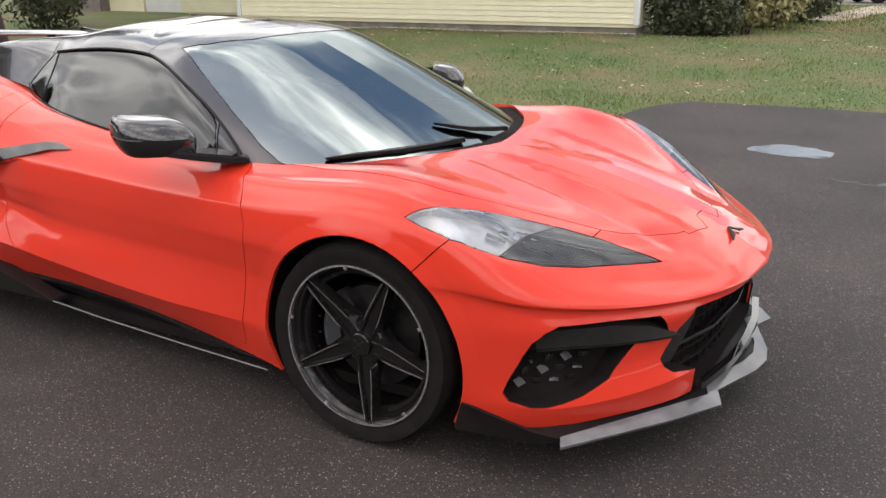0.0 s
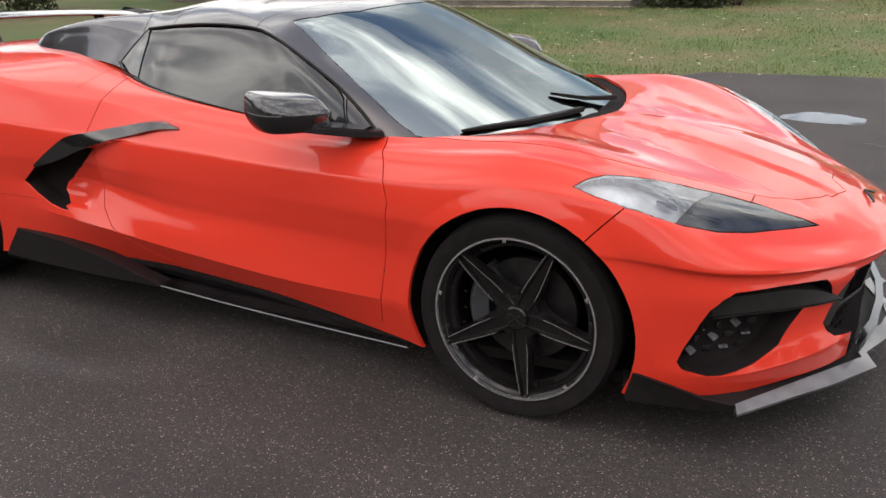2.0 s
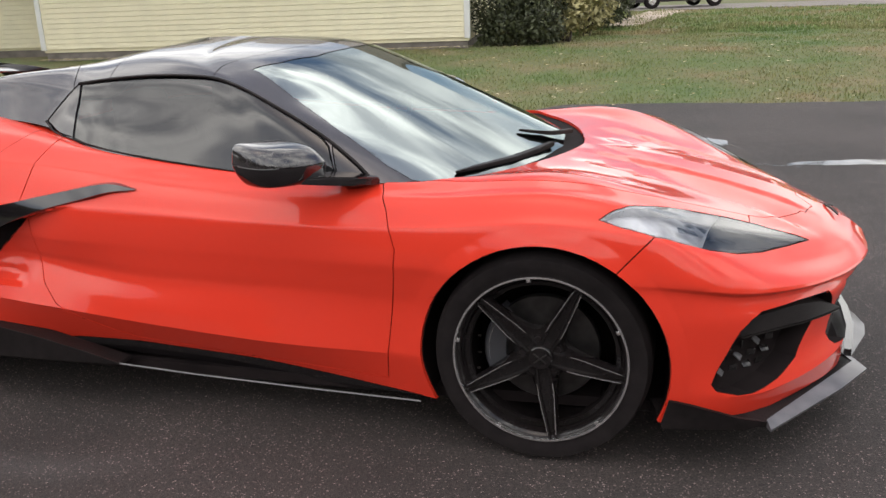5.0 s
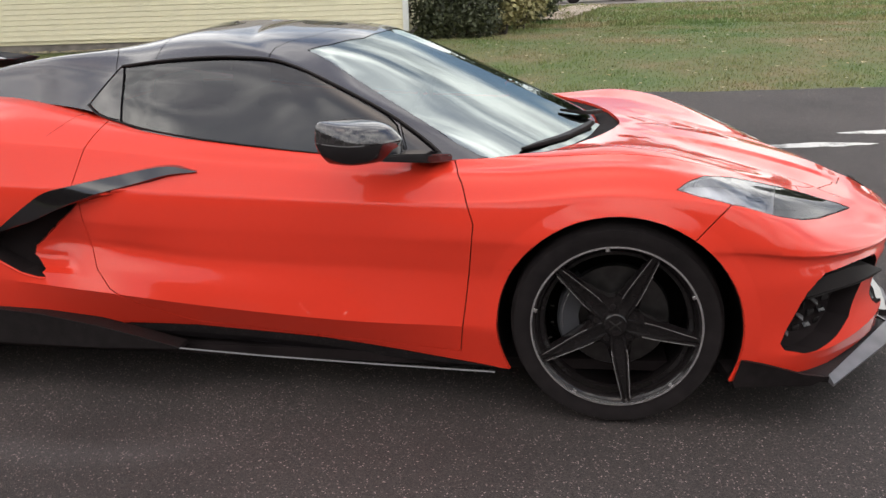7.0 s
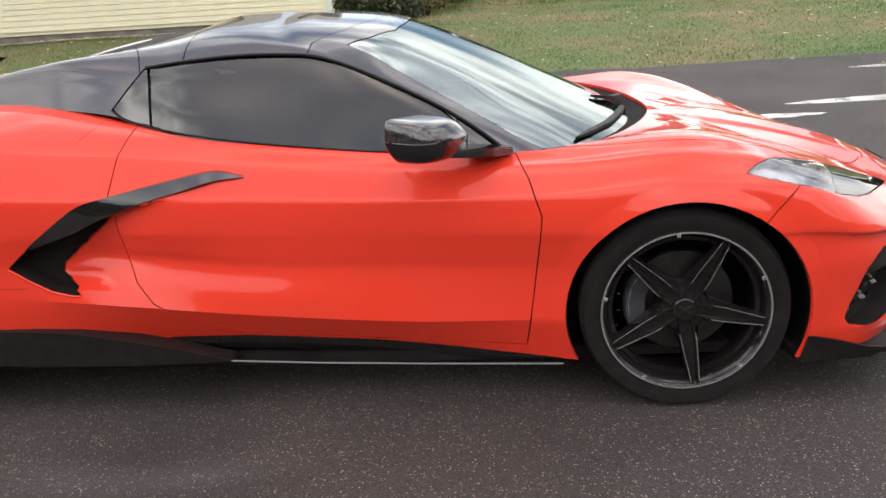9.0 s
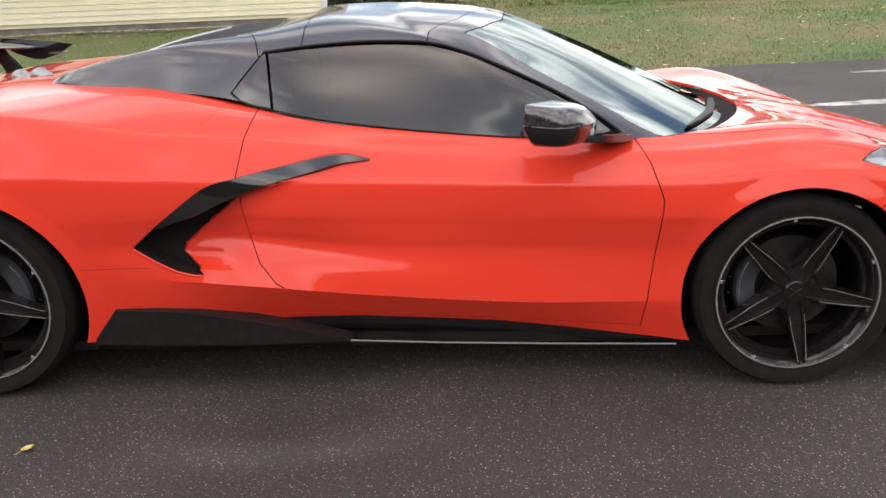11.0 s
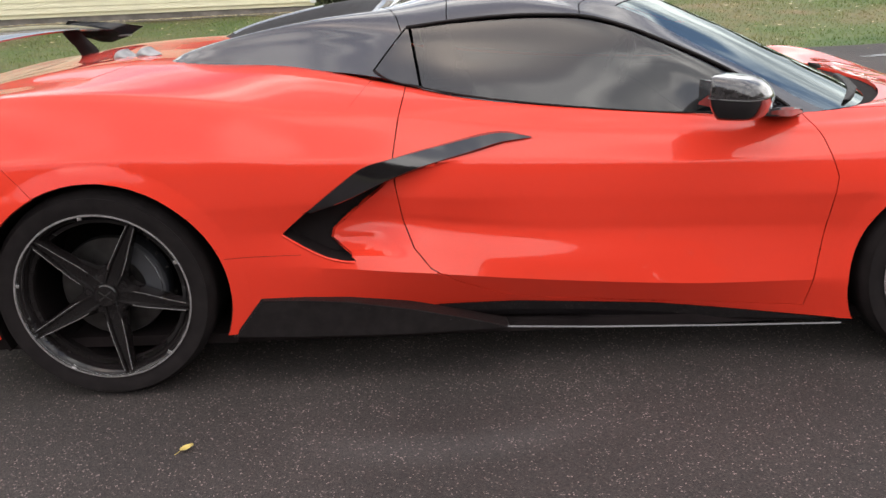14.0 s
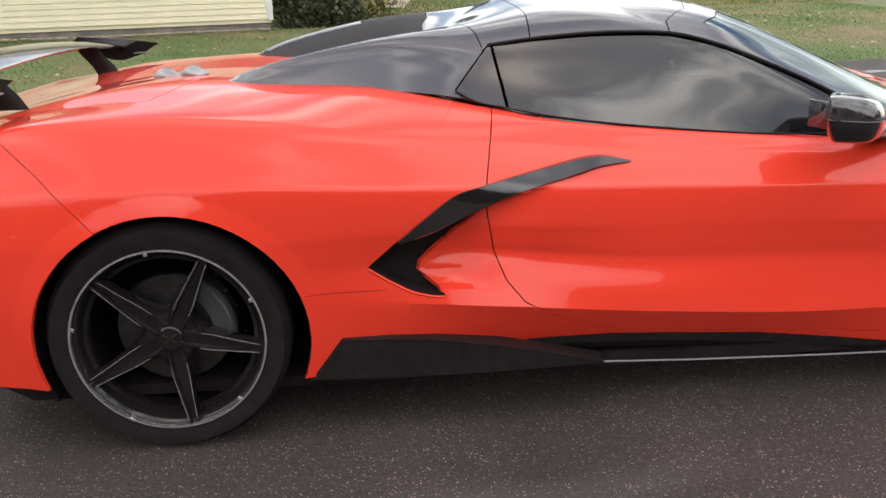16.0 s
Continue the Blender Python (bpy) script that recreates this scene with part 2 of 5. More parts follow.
def cut(bm, poly, axes, where, closed=True):
    """Cuts the faces that meet the outline poly, seen along the third axis, so that edges run along it."""
    i, j = axes
    pairs = list(zip(poly, poly[1:] + poly[:1] if closed else poly[1:]))
    for (a0, b0), (a1, b1) in pairs:
        if math.hypot(a1 - a0, b1 - b0) < 1e-6:
            continue
        lo, hi = (min(a0, a1) - 0.004, min(b0, b1) - 0.004), (max(a0, a1) + 0.004, max(b0, b1) + 0.004)
        near = []
        for f in bm.faces:
            c = [v.co for v in f.verts]
            if max(v[i] for v in c) < lo[0] or min(v[i] for v in c) > hi[0] or max(v[j] for v in c) < lo[1] or min(v[j] for v in c) > hi[1]:
                continue
            if where(f.calc_center_median()):
                near.append(f)
        if not near:
            continue
        co, no = [0.0] * 3, [0.0] * 3
        co[i], co[j] = a0, b0
        no[i], no[j] = b1 - b0, a0 - a1
        geom = list({e for f in near for e in f.edges}) + near + list({v for f in near for v in f.verts})
        bmesh.ops.bisect_plane(bm, geom=geom, dist=1e-5, plane_co=co, plane_no=no)


def grid_bm(p):
    bm = bmesh.new()
    vs = [[bm.verts.new((x, -w, z)) for x, w, z in row] for row in p]
    for a, b in zip(vs, vs[1:]):
        for k in range(len(a) - 1):
            bm.faces.new((a[k + 1], b[k + 1], b[k], a[k]))
    bmesh.ops.remove_doubles(bm, verts=bm.verts, dist=1e-5)
    bm.normal_update()
    return bm


def panel(name, bm, faces, material, parent, label="", both=True, join=False, gap=0.0018, thick=0.012, sink=0.0, inward=None):
    """A sheet of the skin as a part with a narrow joint round it and a turned-in edge. both: also on the car's other side; join: one mesh over both."""
    faces = list(faces)
    chosen = set(faces)
    index, co, no = {}, [], []
    for f in faces:
        for v in f.verts:
            if v.index not in index:
                index[v.index] = len(co)
                co.append(v.co.copy())
                no.append(v.normal.copy())
    if inward:
        no = [-Vector(inward).normalized() for _ in no]
    edge, pull = set(), {}
    for f in faces:
        c = f.calc_center_median()
        for k, e in enumerate(f.edges):
            if sum(g in chosen for g in e.link_faces) == 1 and not (join and all(abs(v.co.y) < 1e-4 for v in e.verts)):
                l = f.loops[k]
                edge.add((index[l.vert.index], index[l.link_loop_next.vert.index]))
                d = e.verts[1].co - e.verts[0].co
                s = f.normal.cross(d).normalized()
                if s.dot(c - e.verts[0].co) < 0:
                    s.negate()
                for v in e.verts:
                    pull.setdefault(index[v.index], []).append(s)
    for k, s in pull.items():
        q = sum(s, Vector()) / len(s)
        if q.length > 0.2:
            q = q / max(q.length, 0.5) ** 2
        if join and abs(co[k].y) < 1e-4:
            q.y = 0
        co[k] = co[k] + q * gap
    if sink:
        co = [c - n * sink for c, n in zip(co, no)]
    polys = [[index[v.index] for v in f.verts] for f in faces]
    loops = []
    for f in faces:
        row = []
        for v in f.verts:
            if v.normal.dot(f.normal) > 0.985:
                row.append(v.normal.copy())
            else:
                near = [g.normal * g.calc_area() for g in v.link_faces if g.normal.dot(f.normal) > 0.94]
                row.append(sum(near, Vector()).normalized())
        loops.append(row)
    lower = {}
    for k in {k for e in edge for k in e}:
        lower[k] = len(co)
        co.append(co[k] - no[k] * thick)
    for a, b in edge:
        quad = [b, a, lower[a], lower[b]]
        n = (co[a] - co[b]).cross(co[lower[a]] - co[a]).normalized()
        polys.append(quad)
        loops.append([n] * 4)
    flip = lambda v: Vector((v.x, -v.y, v.z))  # noqa: E731
    sets = [(co, polys, loops)]
    mirrored = ([flip(c) for c in co], [p[::-1] for p in polys], [[flip(n) for n in l[::-1]] for l in loops])
    if join:
        shift = len(co)
        sets = [(co + mirrored[0], polys + [[k + shift for k in p] for p in mirrored[1]], loops + mirrored[2])]
    elif both:
        sets.append(mirrored)
    made = []
    for c, p, l in sets:
        ob = obj(name, c, p, material, parent, label)
        ob.data.normals_split_custom_set([tuple(n) for f in l for n in f])
        made.append(ob)
    return made


# ---- the sports car: nose towards +x, one side towards the camera's path (-y) ----
car = tagged(new("sports_car"), "shiny orange-red mid-engine sports car parked on asphalt", "car")

# Design lines of one half, from the nose's middle round the side to the tail's middle: (ahead, half-width, height).
SILL = [(2.28, 0, .185), (2.28, .25, .185), (2.255, .45, .18), (2.09, .71, .175), (1.93, .87, .17), (1.72, .94, .165), (1.36, .945, .16), (1.0, .902, .155), (.5, .842, .155), (0, .836, .185), (-.4, .848, .2), (-.75, .905, .2), (-1.0, .94, .2), (-1.36, .95, .2), (-1.75, .94, .22), (-2.05, .86, .25), (-2.22, .5, .27), (-2.25, 0, .27)]
CREASE = [(2.30, 0, .27), (2.29, .25, .27), (2.252, .488, .262), (2.108, .728, .247), (1.944, .886, .243), (1.73, .945, .26), (1.36, .95, .26), (1.0, .93, .30), (.5, .928, .31), (0, .928, .345), (-.4, .93, .385), (-.75, .935, .415), (-1.0, .95, .4), (-1.36, .96, .38), (-1.75, .955, .38), (-2.05, .87, .38), (-2.23, .5, .38), (-2.26, 0, .38)]
FLARE = [(2.315, 0, .34), (2.30, .25, .34), (2.225, .49, .33), (2.085, .72, .32), (1.925, .882, .315), (1.73, .95, .33), (1.36, .952, .34), (1.0, .927, .37), (.5, .914, .38), (0, .916, .405), (-.4, .900, .455), (-.75, .932, .465), (-1.0, .953, .46), (-1.36, .963, .45), (-1.75, .958, .44), (-2.05, .875, .44), (-2.235, .5, .44), (-2.265, 0, .44)]
BELLY = [(2.325, 0, .41), (2.305, .25, .41), (2.22, .5, .40), (2.08, .725, .39), (1.915, .89, .39), (1.73, .953, .41), (1.36, .955, .44), (1.0, .926, .47), (.5, .898, .48), (0, .889, .49), (-.4, .874, .53), (-.75, .925, .53), (-1.0, .956, .53), (-1.36, .967, .53), (-1.75, .96, .51), (-2.05, .88, .5), (-2.24, .5, .5), (-2.27, 0, .5)]
MIDLINE = [(2.375, 0, .497), (2.345, .25, .498), (2.245, .5, .505), (2.085, .735, .525), (1.905, .902, .556), (1.73, .957, .582), (1.36, .962, .60), (1.0, .944, .60), (.5, .908, .60), (0, .893, .61), (-.4, .90, .62), (-.75, .938, .63), (-1.0, .962, .63), (-1.36, .968, .64), (-1.75, .955, .64), (-2.05, .88, .62), (-2.23, .5, .62), (-2.26, 0, .62)]
SHOULDER = [(2.33, 0, .54), (2.295, .25, .535), (2.165, .49, .545), (1.99, .73, .595), (1.84, .88, .65), (1.69, .935, .705), (1.36, .94, .735), (1.0, .924, .71), (.5, .902, .70), (0, .882, .715), (-.4, .892, .73), (-.75, .93, .75), (-1.0, .951, .77), (-1.36, .948, .78), (-1.75, .93, .77), (-2.05, .86, .75), (-2.2, .5, .74), (-2.23, 0, .74)]
UPPER = [(2.24, 0, .592), (2.20, .2, .59), (2.10, .45, .60), (1.90, .69, .675), (1.74, .82, .735), (1.59, .875, .785), (1.36, .875, .81), (1.0, .865, .785), (.5, .845, .785), (0, .82, .81), (-.4, .82, .845), (-.75, .855, .885), (-1.0, .862, .93), (-1.36, .852, .96), (-1.75, .84, .945), (-2.05, .78, .89), (-2.15, .48, .87), (-2.18, 0, .87)]
CREST = [(2.10, 0, .645), (2.07, .16, .645), (1.97, .38, .66), (1.78, .57, .73), (1.64, .68, .785), (1.5, .735, .828), (1.36, .755, .845), (1.05, .755, .826), (.5, .785, .832), (0, .76, .87), (-.4, .69, .925), (-.75, .66, .985), (-1.0, .64, .995), (-1.36, .63, .991), (-1.75, .62, .955), (-2.03, .6, .92), (-2.1, .4, .91), (-2.12, 0, .91)]
VALLEY = [(1.80, 0, .73), (1.78, .12, .73), (1.72, .28, .735), (1.60, .42, .77), (1.50, .50, .80), (1.40, .55, .82), (1.30, .58, .826), (1.05, .66, .815), (.5, .6, .80), (0, .6, .84), (-.4, .58, .92), (-.75, .50, .992), (-1.0, .46, 1.006), (-1.36, .42, 1.009), (-1.7, .45, .975), (-1.95, .42, .925), (-2.0, .3, .92), (-2.02, 0, .92)]
MIDDLE = [(1.50, 0, .79), (1.48, .0, .793), (1.45, 0, .797), (1.42, 0, .80), (1.38, 0, .805), (1.34, 0, .81), (1.30, 0, .81), (1.1, 0, .80), (.5, 0, .80), (0, 0, .84), (-.4, 0, .94), (-.75, 0, .985), (-1.0, 0, .998), (-1.36, 0, 1.003), (-1.65, 0, .97), (-1.85, 0, .945), (-1.9, 0, .935), (-1.92, 0, .93)]


# Wheel arches, door, bumper and lamp outlines: side views are (ahead, up), plan views (ahead, across), front views (across, up).
FRONT_AXLE, REAR_AXLE = 1.3615, -1.3615
ARCHES = [ellipse(1.366, .318, .372, .364, 56), ellipse(-1.345, .338, .384, .380, 56)]
DOOR = [(.839, .835), (.887, .757), (.925, .645), (.915, .545), (.896, .392), (.871, .208), (.4, .235), (-.047, .272), (-.128, .296), (-.245, .343), (-.332, .393), (-.383, .455), (-.415, .536), (-.434, .648), (-.438, .742), (-.416, .856), (-.385, .95), (.2, .95)]
INTAKE = [(-.53, .718), (-.607, .670), (-.70, .600), (-.783, .530), (-.783, .520), (-.72, .482), (-.654, .446), (-.60, .432), (-.568, .428), (-.584, .447), (-.640, .488), (-.633, .514), (-.56, .577), (-.49, .634), (-.445, .676), (-.44, .70)]
SKIRT = [(-.31, .246), (-.055, .251), (.4, .225), (.794, .176), (.985, .157), (.985, .10), (-.7, .10), (-.7, .19)]
BUMPER_SEAM = [(1.697, .732), (1.683, .72), (1.646, .684), (1.58, .615)]
REAR_SEAM = [(-1.80, .955), (-1.743, .903), (-1.66, .831), (-1.52, .685)]
HEADLIGHT = [(1.527, -.919), (1.587, -.882), (1.631, -.832), (1.664, -.788), (1.713, -.738), (1.79, -.665), (1.88, -.583), (1.972, -.512), (2.047, -.475), (2.138, -.425), (2.06, -.562), (1.978, -.695), (1.902, -.796), (1.828, -.864), (1.752, -.908), (1.682, -.929), (1.592, -.928)]
HOOD = [(2.135, .01), (2.135, -.035), (2.185, -.075), (2.150, -.185), (2.135, -.185), (2.123, -.22), (2.061, -.317), (1.999, -.411), (1.935, -.474), (1.859, -.534), (1.725, -.652), (1.64, -.722), (1.565, -.768), (1.45, -.79), (1.334, -.794), (1.193, -.785), (1.06, -.77), (.98, -.77), (.98, .01)]
COWL = [(1.375, .01), (1.365, -.10), (1.318, -.30), (1.25, -.47), (1.166, -.615), (1.045, -.752), (.80, -.79), (.5, -.78), (.1, -.755), (-.25, -.71), (-.45, -.62), (-.55, -.4), (-.55, .01)]
COWL = [(float(p[0]), float(p[1])) for p in spline([(x, y, 0) for x, y in COWL[:-1]], 3)] + [COWL[-1]]
TONNEAU = [(-.45, -.45), (-.495, -.626), (-.525, -.719), (-.564, -.798), (-.61, -.838), (-.815, -.853), (-1.046, -.852), (-1.245, -.836), (-1.33, -.77), (-1.40, -.66), (-1.30, -.42), (-1.15, -.30), (-.8, -.30), (-.5, -.30)]
DECK = [(-.54, .01), (-.54, -.31), (-1.15, -.305), (-1.30, -.425), (-1.405, -.665), (-1.60, -.63), (-1.75, -.60), (-1.90, -.55), (-1.94, -.40), (-1.95, .01)]
DUCT = [(-.868, .468), (-.84, .484), (-.70, .478), (-.577, .467), (-.545, .42), (-.524, .391), (-.646, .398), (-.72, .304), (-.80, .268), (-.872, .247), (-.895, .247), (-.918, .264), (-.921, .285), (-.900, .40), (-.889, .44)]
GRILLE = [(-.445, .462), (-.50, .40), (-.558, .325), (-.552, .30), (-.53, .28), (-.432, .262), (-.428, .12), (.01, .12), (.01, .462)]


# Hood section: a raised middle, a sharp step down into a channel, and a step up again.
DOME_W, DOME_Z = (0, .135, .165, .33, .365, .50), (.009, .008, -.001, -.006, .001, 0)


def sculpt(v):
    """Hood dome with a channel on each side, and the scoop that leads the door's skin into the side intake."""
    x, w, z = v.co.x, -v.co.y, v.co.z
    if x > 1.2 and z > 0.55 and w < 0.75:
        fade = min(1, max(0, (x - 1.34) / .22)) * min(1, max(0, (2.2 - x) / .12))
        v.co.z += fade * float(np.interp(w, DOME_W, DOME_Z))


def scoop(v):
    x, w, z = v.co.x, -v.co.y, v.co.z
    if not (-.8 < x < .3 and .4 < z < .79 and w > .8):
        return
    best = 9.0
    for (x0, z0), (x1, z1) in zip(SCOOP, SCOOP[1:]):
        t = min(1, max(0, ((x - x0) * (x1 - x0) + (z - z0) * (z1 - z0)) / ((x1 - x0) ** 2 + (z1 - z0) ** 2)))
        best = min(best, math.hypot(x - x0 - t * (x1 - x0), z - z0 - t * (z1 - z0)))
    if best < .22 and (best < .003 or inside(x, z, SCOOP_SIDE)):
        fade = min(1, max(0, (-.24 - x) / .28)) * min(1, max(0, (z - .42) / .06))
        k = 1 - best / .22
        v.co.y += .056 * fade * k * k * (3 - 2 * k)


def lip(v):
    """A narrow band round each wheel arch that turns outwards towards the opening."""
    if v.co.y > -.78 or v.co.z > .84:
        return
    for cx, cz, rx, rz, wide in ((1.366, .318, .372, .364, .052), (-1.345, .338, .384, .380, .055)):
        d = (math.hypot((v.co.x - cx) / rx, (v.co.z - cz) / rz) - 1) * rx
        if d < wide:
            v.co.y -= .008 * min(1, 1 - d / wide)


# Lines close under the nose's crease.
UNDER = []
for n, (p, q) in enumerate(zip(BELLY, MIDLINE)):
    if n < 6:
        deep = (.019, .019, .020, .020, .018, .010)[n]
        UNDER.append((q[0] - deep * (1 if n < 4 else .6), q[1] - deep * (0 if n < 2 else .5), q[2] - .016))
    else:
        UNDER.append(tuple(a * .3 + b * .7 for a, b in zip(p, q)))
LEDGE = []
for n, (p, q) in enumerate(zip(BELLY, MIDLINE)):
    k = .5 if n in (2, 3, 4) else .65
    LEDGE.append(tuple(a * k + b * (1 - k) for a, b in zip(p, q)))
# A line close inside UPPER, which tightens the rear shoulder into a soft edge.
BROW = []
for n, (p, q) in enumerate(zip(UPPER, CREST)):
    k = .35 if n < 9 else (.16 if n == 9 else .07)
    lift = 0 if n < 10 or n > 14 else .006
    BROW.append((p[0] + (q[0] - p[0]) * k, p[1] + (q[1] - p[1]) * k, p[2] + (q[2] - p[2]) * k + lift))

# A line just above the shoulder, which makes it a tight bend.
RIDGE = []
for n, (p, q) in enumerate(zip(SHOULDER, UPPER)):
    k = .12 if 6 < n < 15 else .3
    RIDGE.append(tuple(a + (b - a) * k for a, b in zip(p, q)))

SCOOP = [(-.584, .447), (-.640, .488), (-.633, .514), (-.49, .634), (-.445, .676), (-.211, .735), (.05, .775)]
SCOOP_SIDE = SCOOP + [(.4, .7), (.4, .44), (-.4, .44)]

grid = np.concatenate([loft([SILL, CREASE], 13, 6)[:, :-1], loft([CREASE, FLARE, BELLY, LEDGE, UNDER, MIDLINE, SHOULDER, RIDGE, UPPER, BROW, CREST, VALLEY, MIDDLE], 13, 6)], axis=1)
body = grid_bm(grid)
for w in DOME_W[1:5]:
    cut(body, [(1.3, -w), (1.7, -w), (2.2, -w)], (0, 1), lambda c: c.z > .6 and c.x > 1.25, False)
for v in body.verts:
    sculpt(v)
lower = lambda c: c.y < -.62 and c.z < .97  # noqa: E731
front = lambda c: c.x > 1.72 and c.z < .56  # noqa: E731
top = lambda c: c.z > .54  # noqa: E731
for arch in ARCHES:
    cut(body, arch, (0, 2), lambda c: c.y < -0.75)
FLARES = [ellipse(1.366, .318, .372 + .052, .364 + .052, 56), ellipse(-1.345, .338, .384 + .055, .380 + .055, 56)]
for ring in FLARES:
    cut(body, ring, (0, 2), lambda c: c.y < -0.75 and c.z < .84)
gone = [f for f in body.faces for c in [f.calc_center_median()] if c.y < -0.7 and any(inside(c.x, c.z, a) for a in ARCHES)]
bmesh.ops.delete(body, geom=gone, context="FACES")
for poly, axes, where, closed in (
    (DOOR, (0, 2), lower, True), (INTAKE, (0, 2), lower, True), (SCOOP, (0, 2), lower, False), (SKIRT, (0, 2), lambda c: c.y < -.8 and c.z < .3, True),
    (BUMPER_SEAM, (0, 2), lambda c: c.y < -.88 and 1.5 < c.x < 1.75, False), (REAR_SEAM, (0, 2), lambda c: c.y < -.7 and c.x < -1.4, False),
    (HEADLIGHT, (0, 1), lambda c: c.z > .57, True), ([(1.95, -.44), (1.95, -.56)], (0, 1), lambda c: c.z > .60 and 1.9 < c.x < 2, False), ([(1.79, -.96), (1.87, -.54)], (0, 1), lambda c: c.z > .57 and 1.7 < c.x < 1.95, False), (HOOD, (0, 1), top, True), (COWL, (0, 1), lambda c: c.z > .74 and c.y > -.85, True),
    (TONNEAU, (0, 1), lambda c: c.z > .8, True), (DECK, (0, 1), lambda c: c.z > .85, True),
    (DUCT, (1, 2), front, True), (GRILLE, (1, 2), front, True),
):
    cut(body, poly, axes, where, closed)
for v in body.verts:
    scoop(v)
    lip(v)
body.normal_update()
body.verts.index_update()
body.faces.ensure_lookup_table()


def left_of(a, b, line):
    """Whether the side-view point lies behind the line (towards the tail)."""
    for (x0, z0), (x1, z1) in zip(line, line[1:]):
        if min(z0, z1) <= b <= max(z0, z1) and z0 != z1:
            return a < x0 + (x1 - x0) * (b - z0) / (z1 - z0)
    return a < (line[0][0] if b > line[0][1] else line[-1][0])


def left_of_lamp(x, y):
    """Whether the plan point lies inboard of the headlight."""
    return y > float(np.interp(x, (1.587, 1.631, 1.664, 1.713, 1.79, 1.88, 1.972), (-.882, -.832, -.788, -.738, -.665, -.583, -.512)))


def sort_skin(f):
    c = f.calc_center_median()
    x, y, z = c
    if x > 1.72 and z < .56:
        if inside(y, z, DUCT):
            return "duct"
        if inside(y, z, GRILLE):
            return "grille"
    if y < -.8 and z < .3 and inside(x, z, SKIRT):
        return "skirt"
    if y < -.62 and z < .97 and inside(x, z, INTAKE):
        return "intake"
    if z > .57 and inside(x, y, HEADLIGHT):
        return "lamp"
    if z > .74 and inside(x, y, COWL):
        return "cowl"
    if z > .54 and inside(x, y, HOOD):
        return "hood"
    if z > .85 and inside(x, y, DECK):
        return "deck"
    if z > .8 and inside(x, y, TONNEAU):
        return "quarter"
    if y < -.62 and z < .97 and inside(x, z, DOOR):
        return "door"
    if 1.6 < x < 1.95 and z > .62 and y > -.86 and left_of_lamp(x, y):
        return "fender"
    if x > .4:
        return "fender" if y < -.6 and left_of(x, z, BUMPER_SEAM) and z > .2 or (x < 1.1) else "nose"
    return "tail" if left_of(x, z, REAR_SEAM) or y > -.5 else "quarter"


skin = {}
for f in body.faces:
    skin.setdefault(sort_skin(f), []).append(f)
panel("front_bumper", body, skin["nose"], PAINT, car, join=True)
panel("hood", body, skin["hood"], PAINT, car, "orange-red hood with a raised middle and two channels", join=True)
panel("front_fender", body, skin["fender"], PAINT, car)
doors = panel("door", body, skin["door"], PAINT, car)
panel("rear_quarter", body, skin["quarter"], PAINT, car)
panel("rear_bumper", body, skin["tail"], PAINT, car, join=True, gap=.0002)
panel("engine_cover", body, skin["deck"], PAINT, car, join=True)
panel("cowl_panel", body, skin["cowl"], RUBBER, car, "black plastic panel under the windscreen", join=True, sink=.012)
panel("side_skirt", body, skin["skirt"], GLOSS, car, "black side skirt")
panel("side_intake", body, skin["intake"], VOID, car, "dark recessed side air intake", thick=-.075, sink=.075, gap=0, inward=(.1, 1, 0))
panel("front_duct", body, skin["duct"], VOID, car, "dark recessed brake duct", thick=-.07, sink=.07, gap=0, inward=(-1, .6, 0))
panel("grille_recess", body, skin["grille"], VOID, car, "dark front grille opening", join=True, thick=-.10, sink=.10, gap=0, inward=(-1, 0, 0))
dark_half = [f for f in skin["lamp"] for c in [f.calc_center_median()] if c.x > 1.79 + (c.y + .96) * .08 / .42]
lamps = panel("headlight", body, [f for f in skin["lamp"] if f not in dark_half], LAMPGREY, car, "swept headlight with grey housing", thick=-.035, sink=.035, gap=0.001)
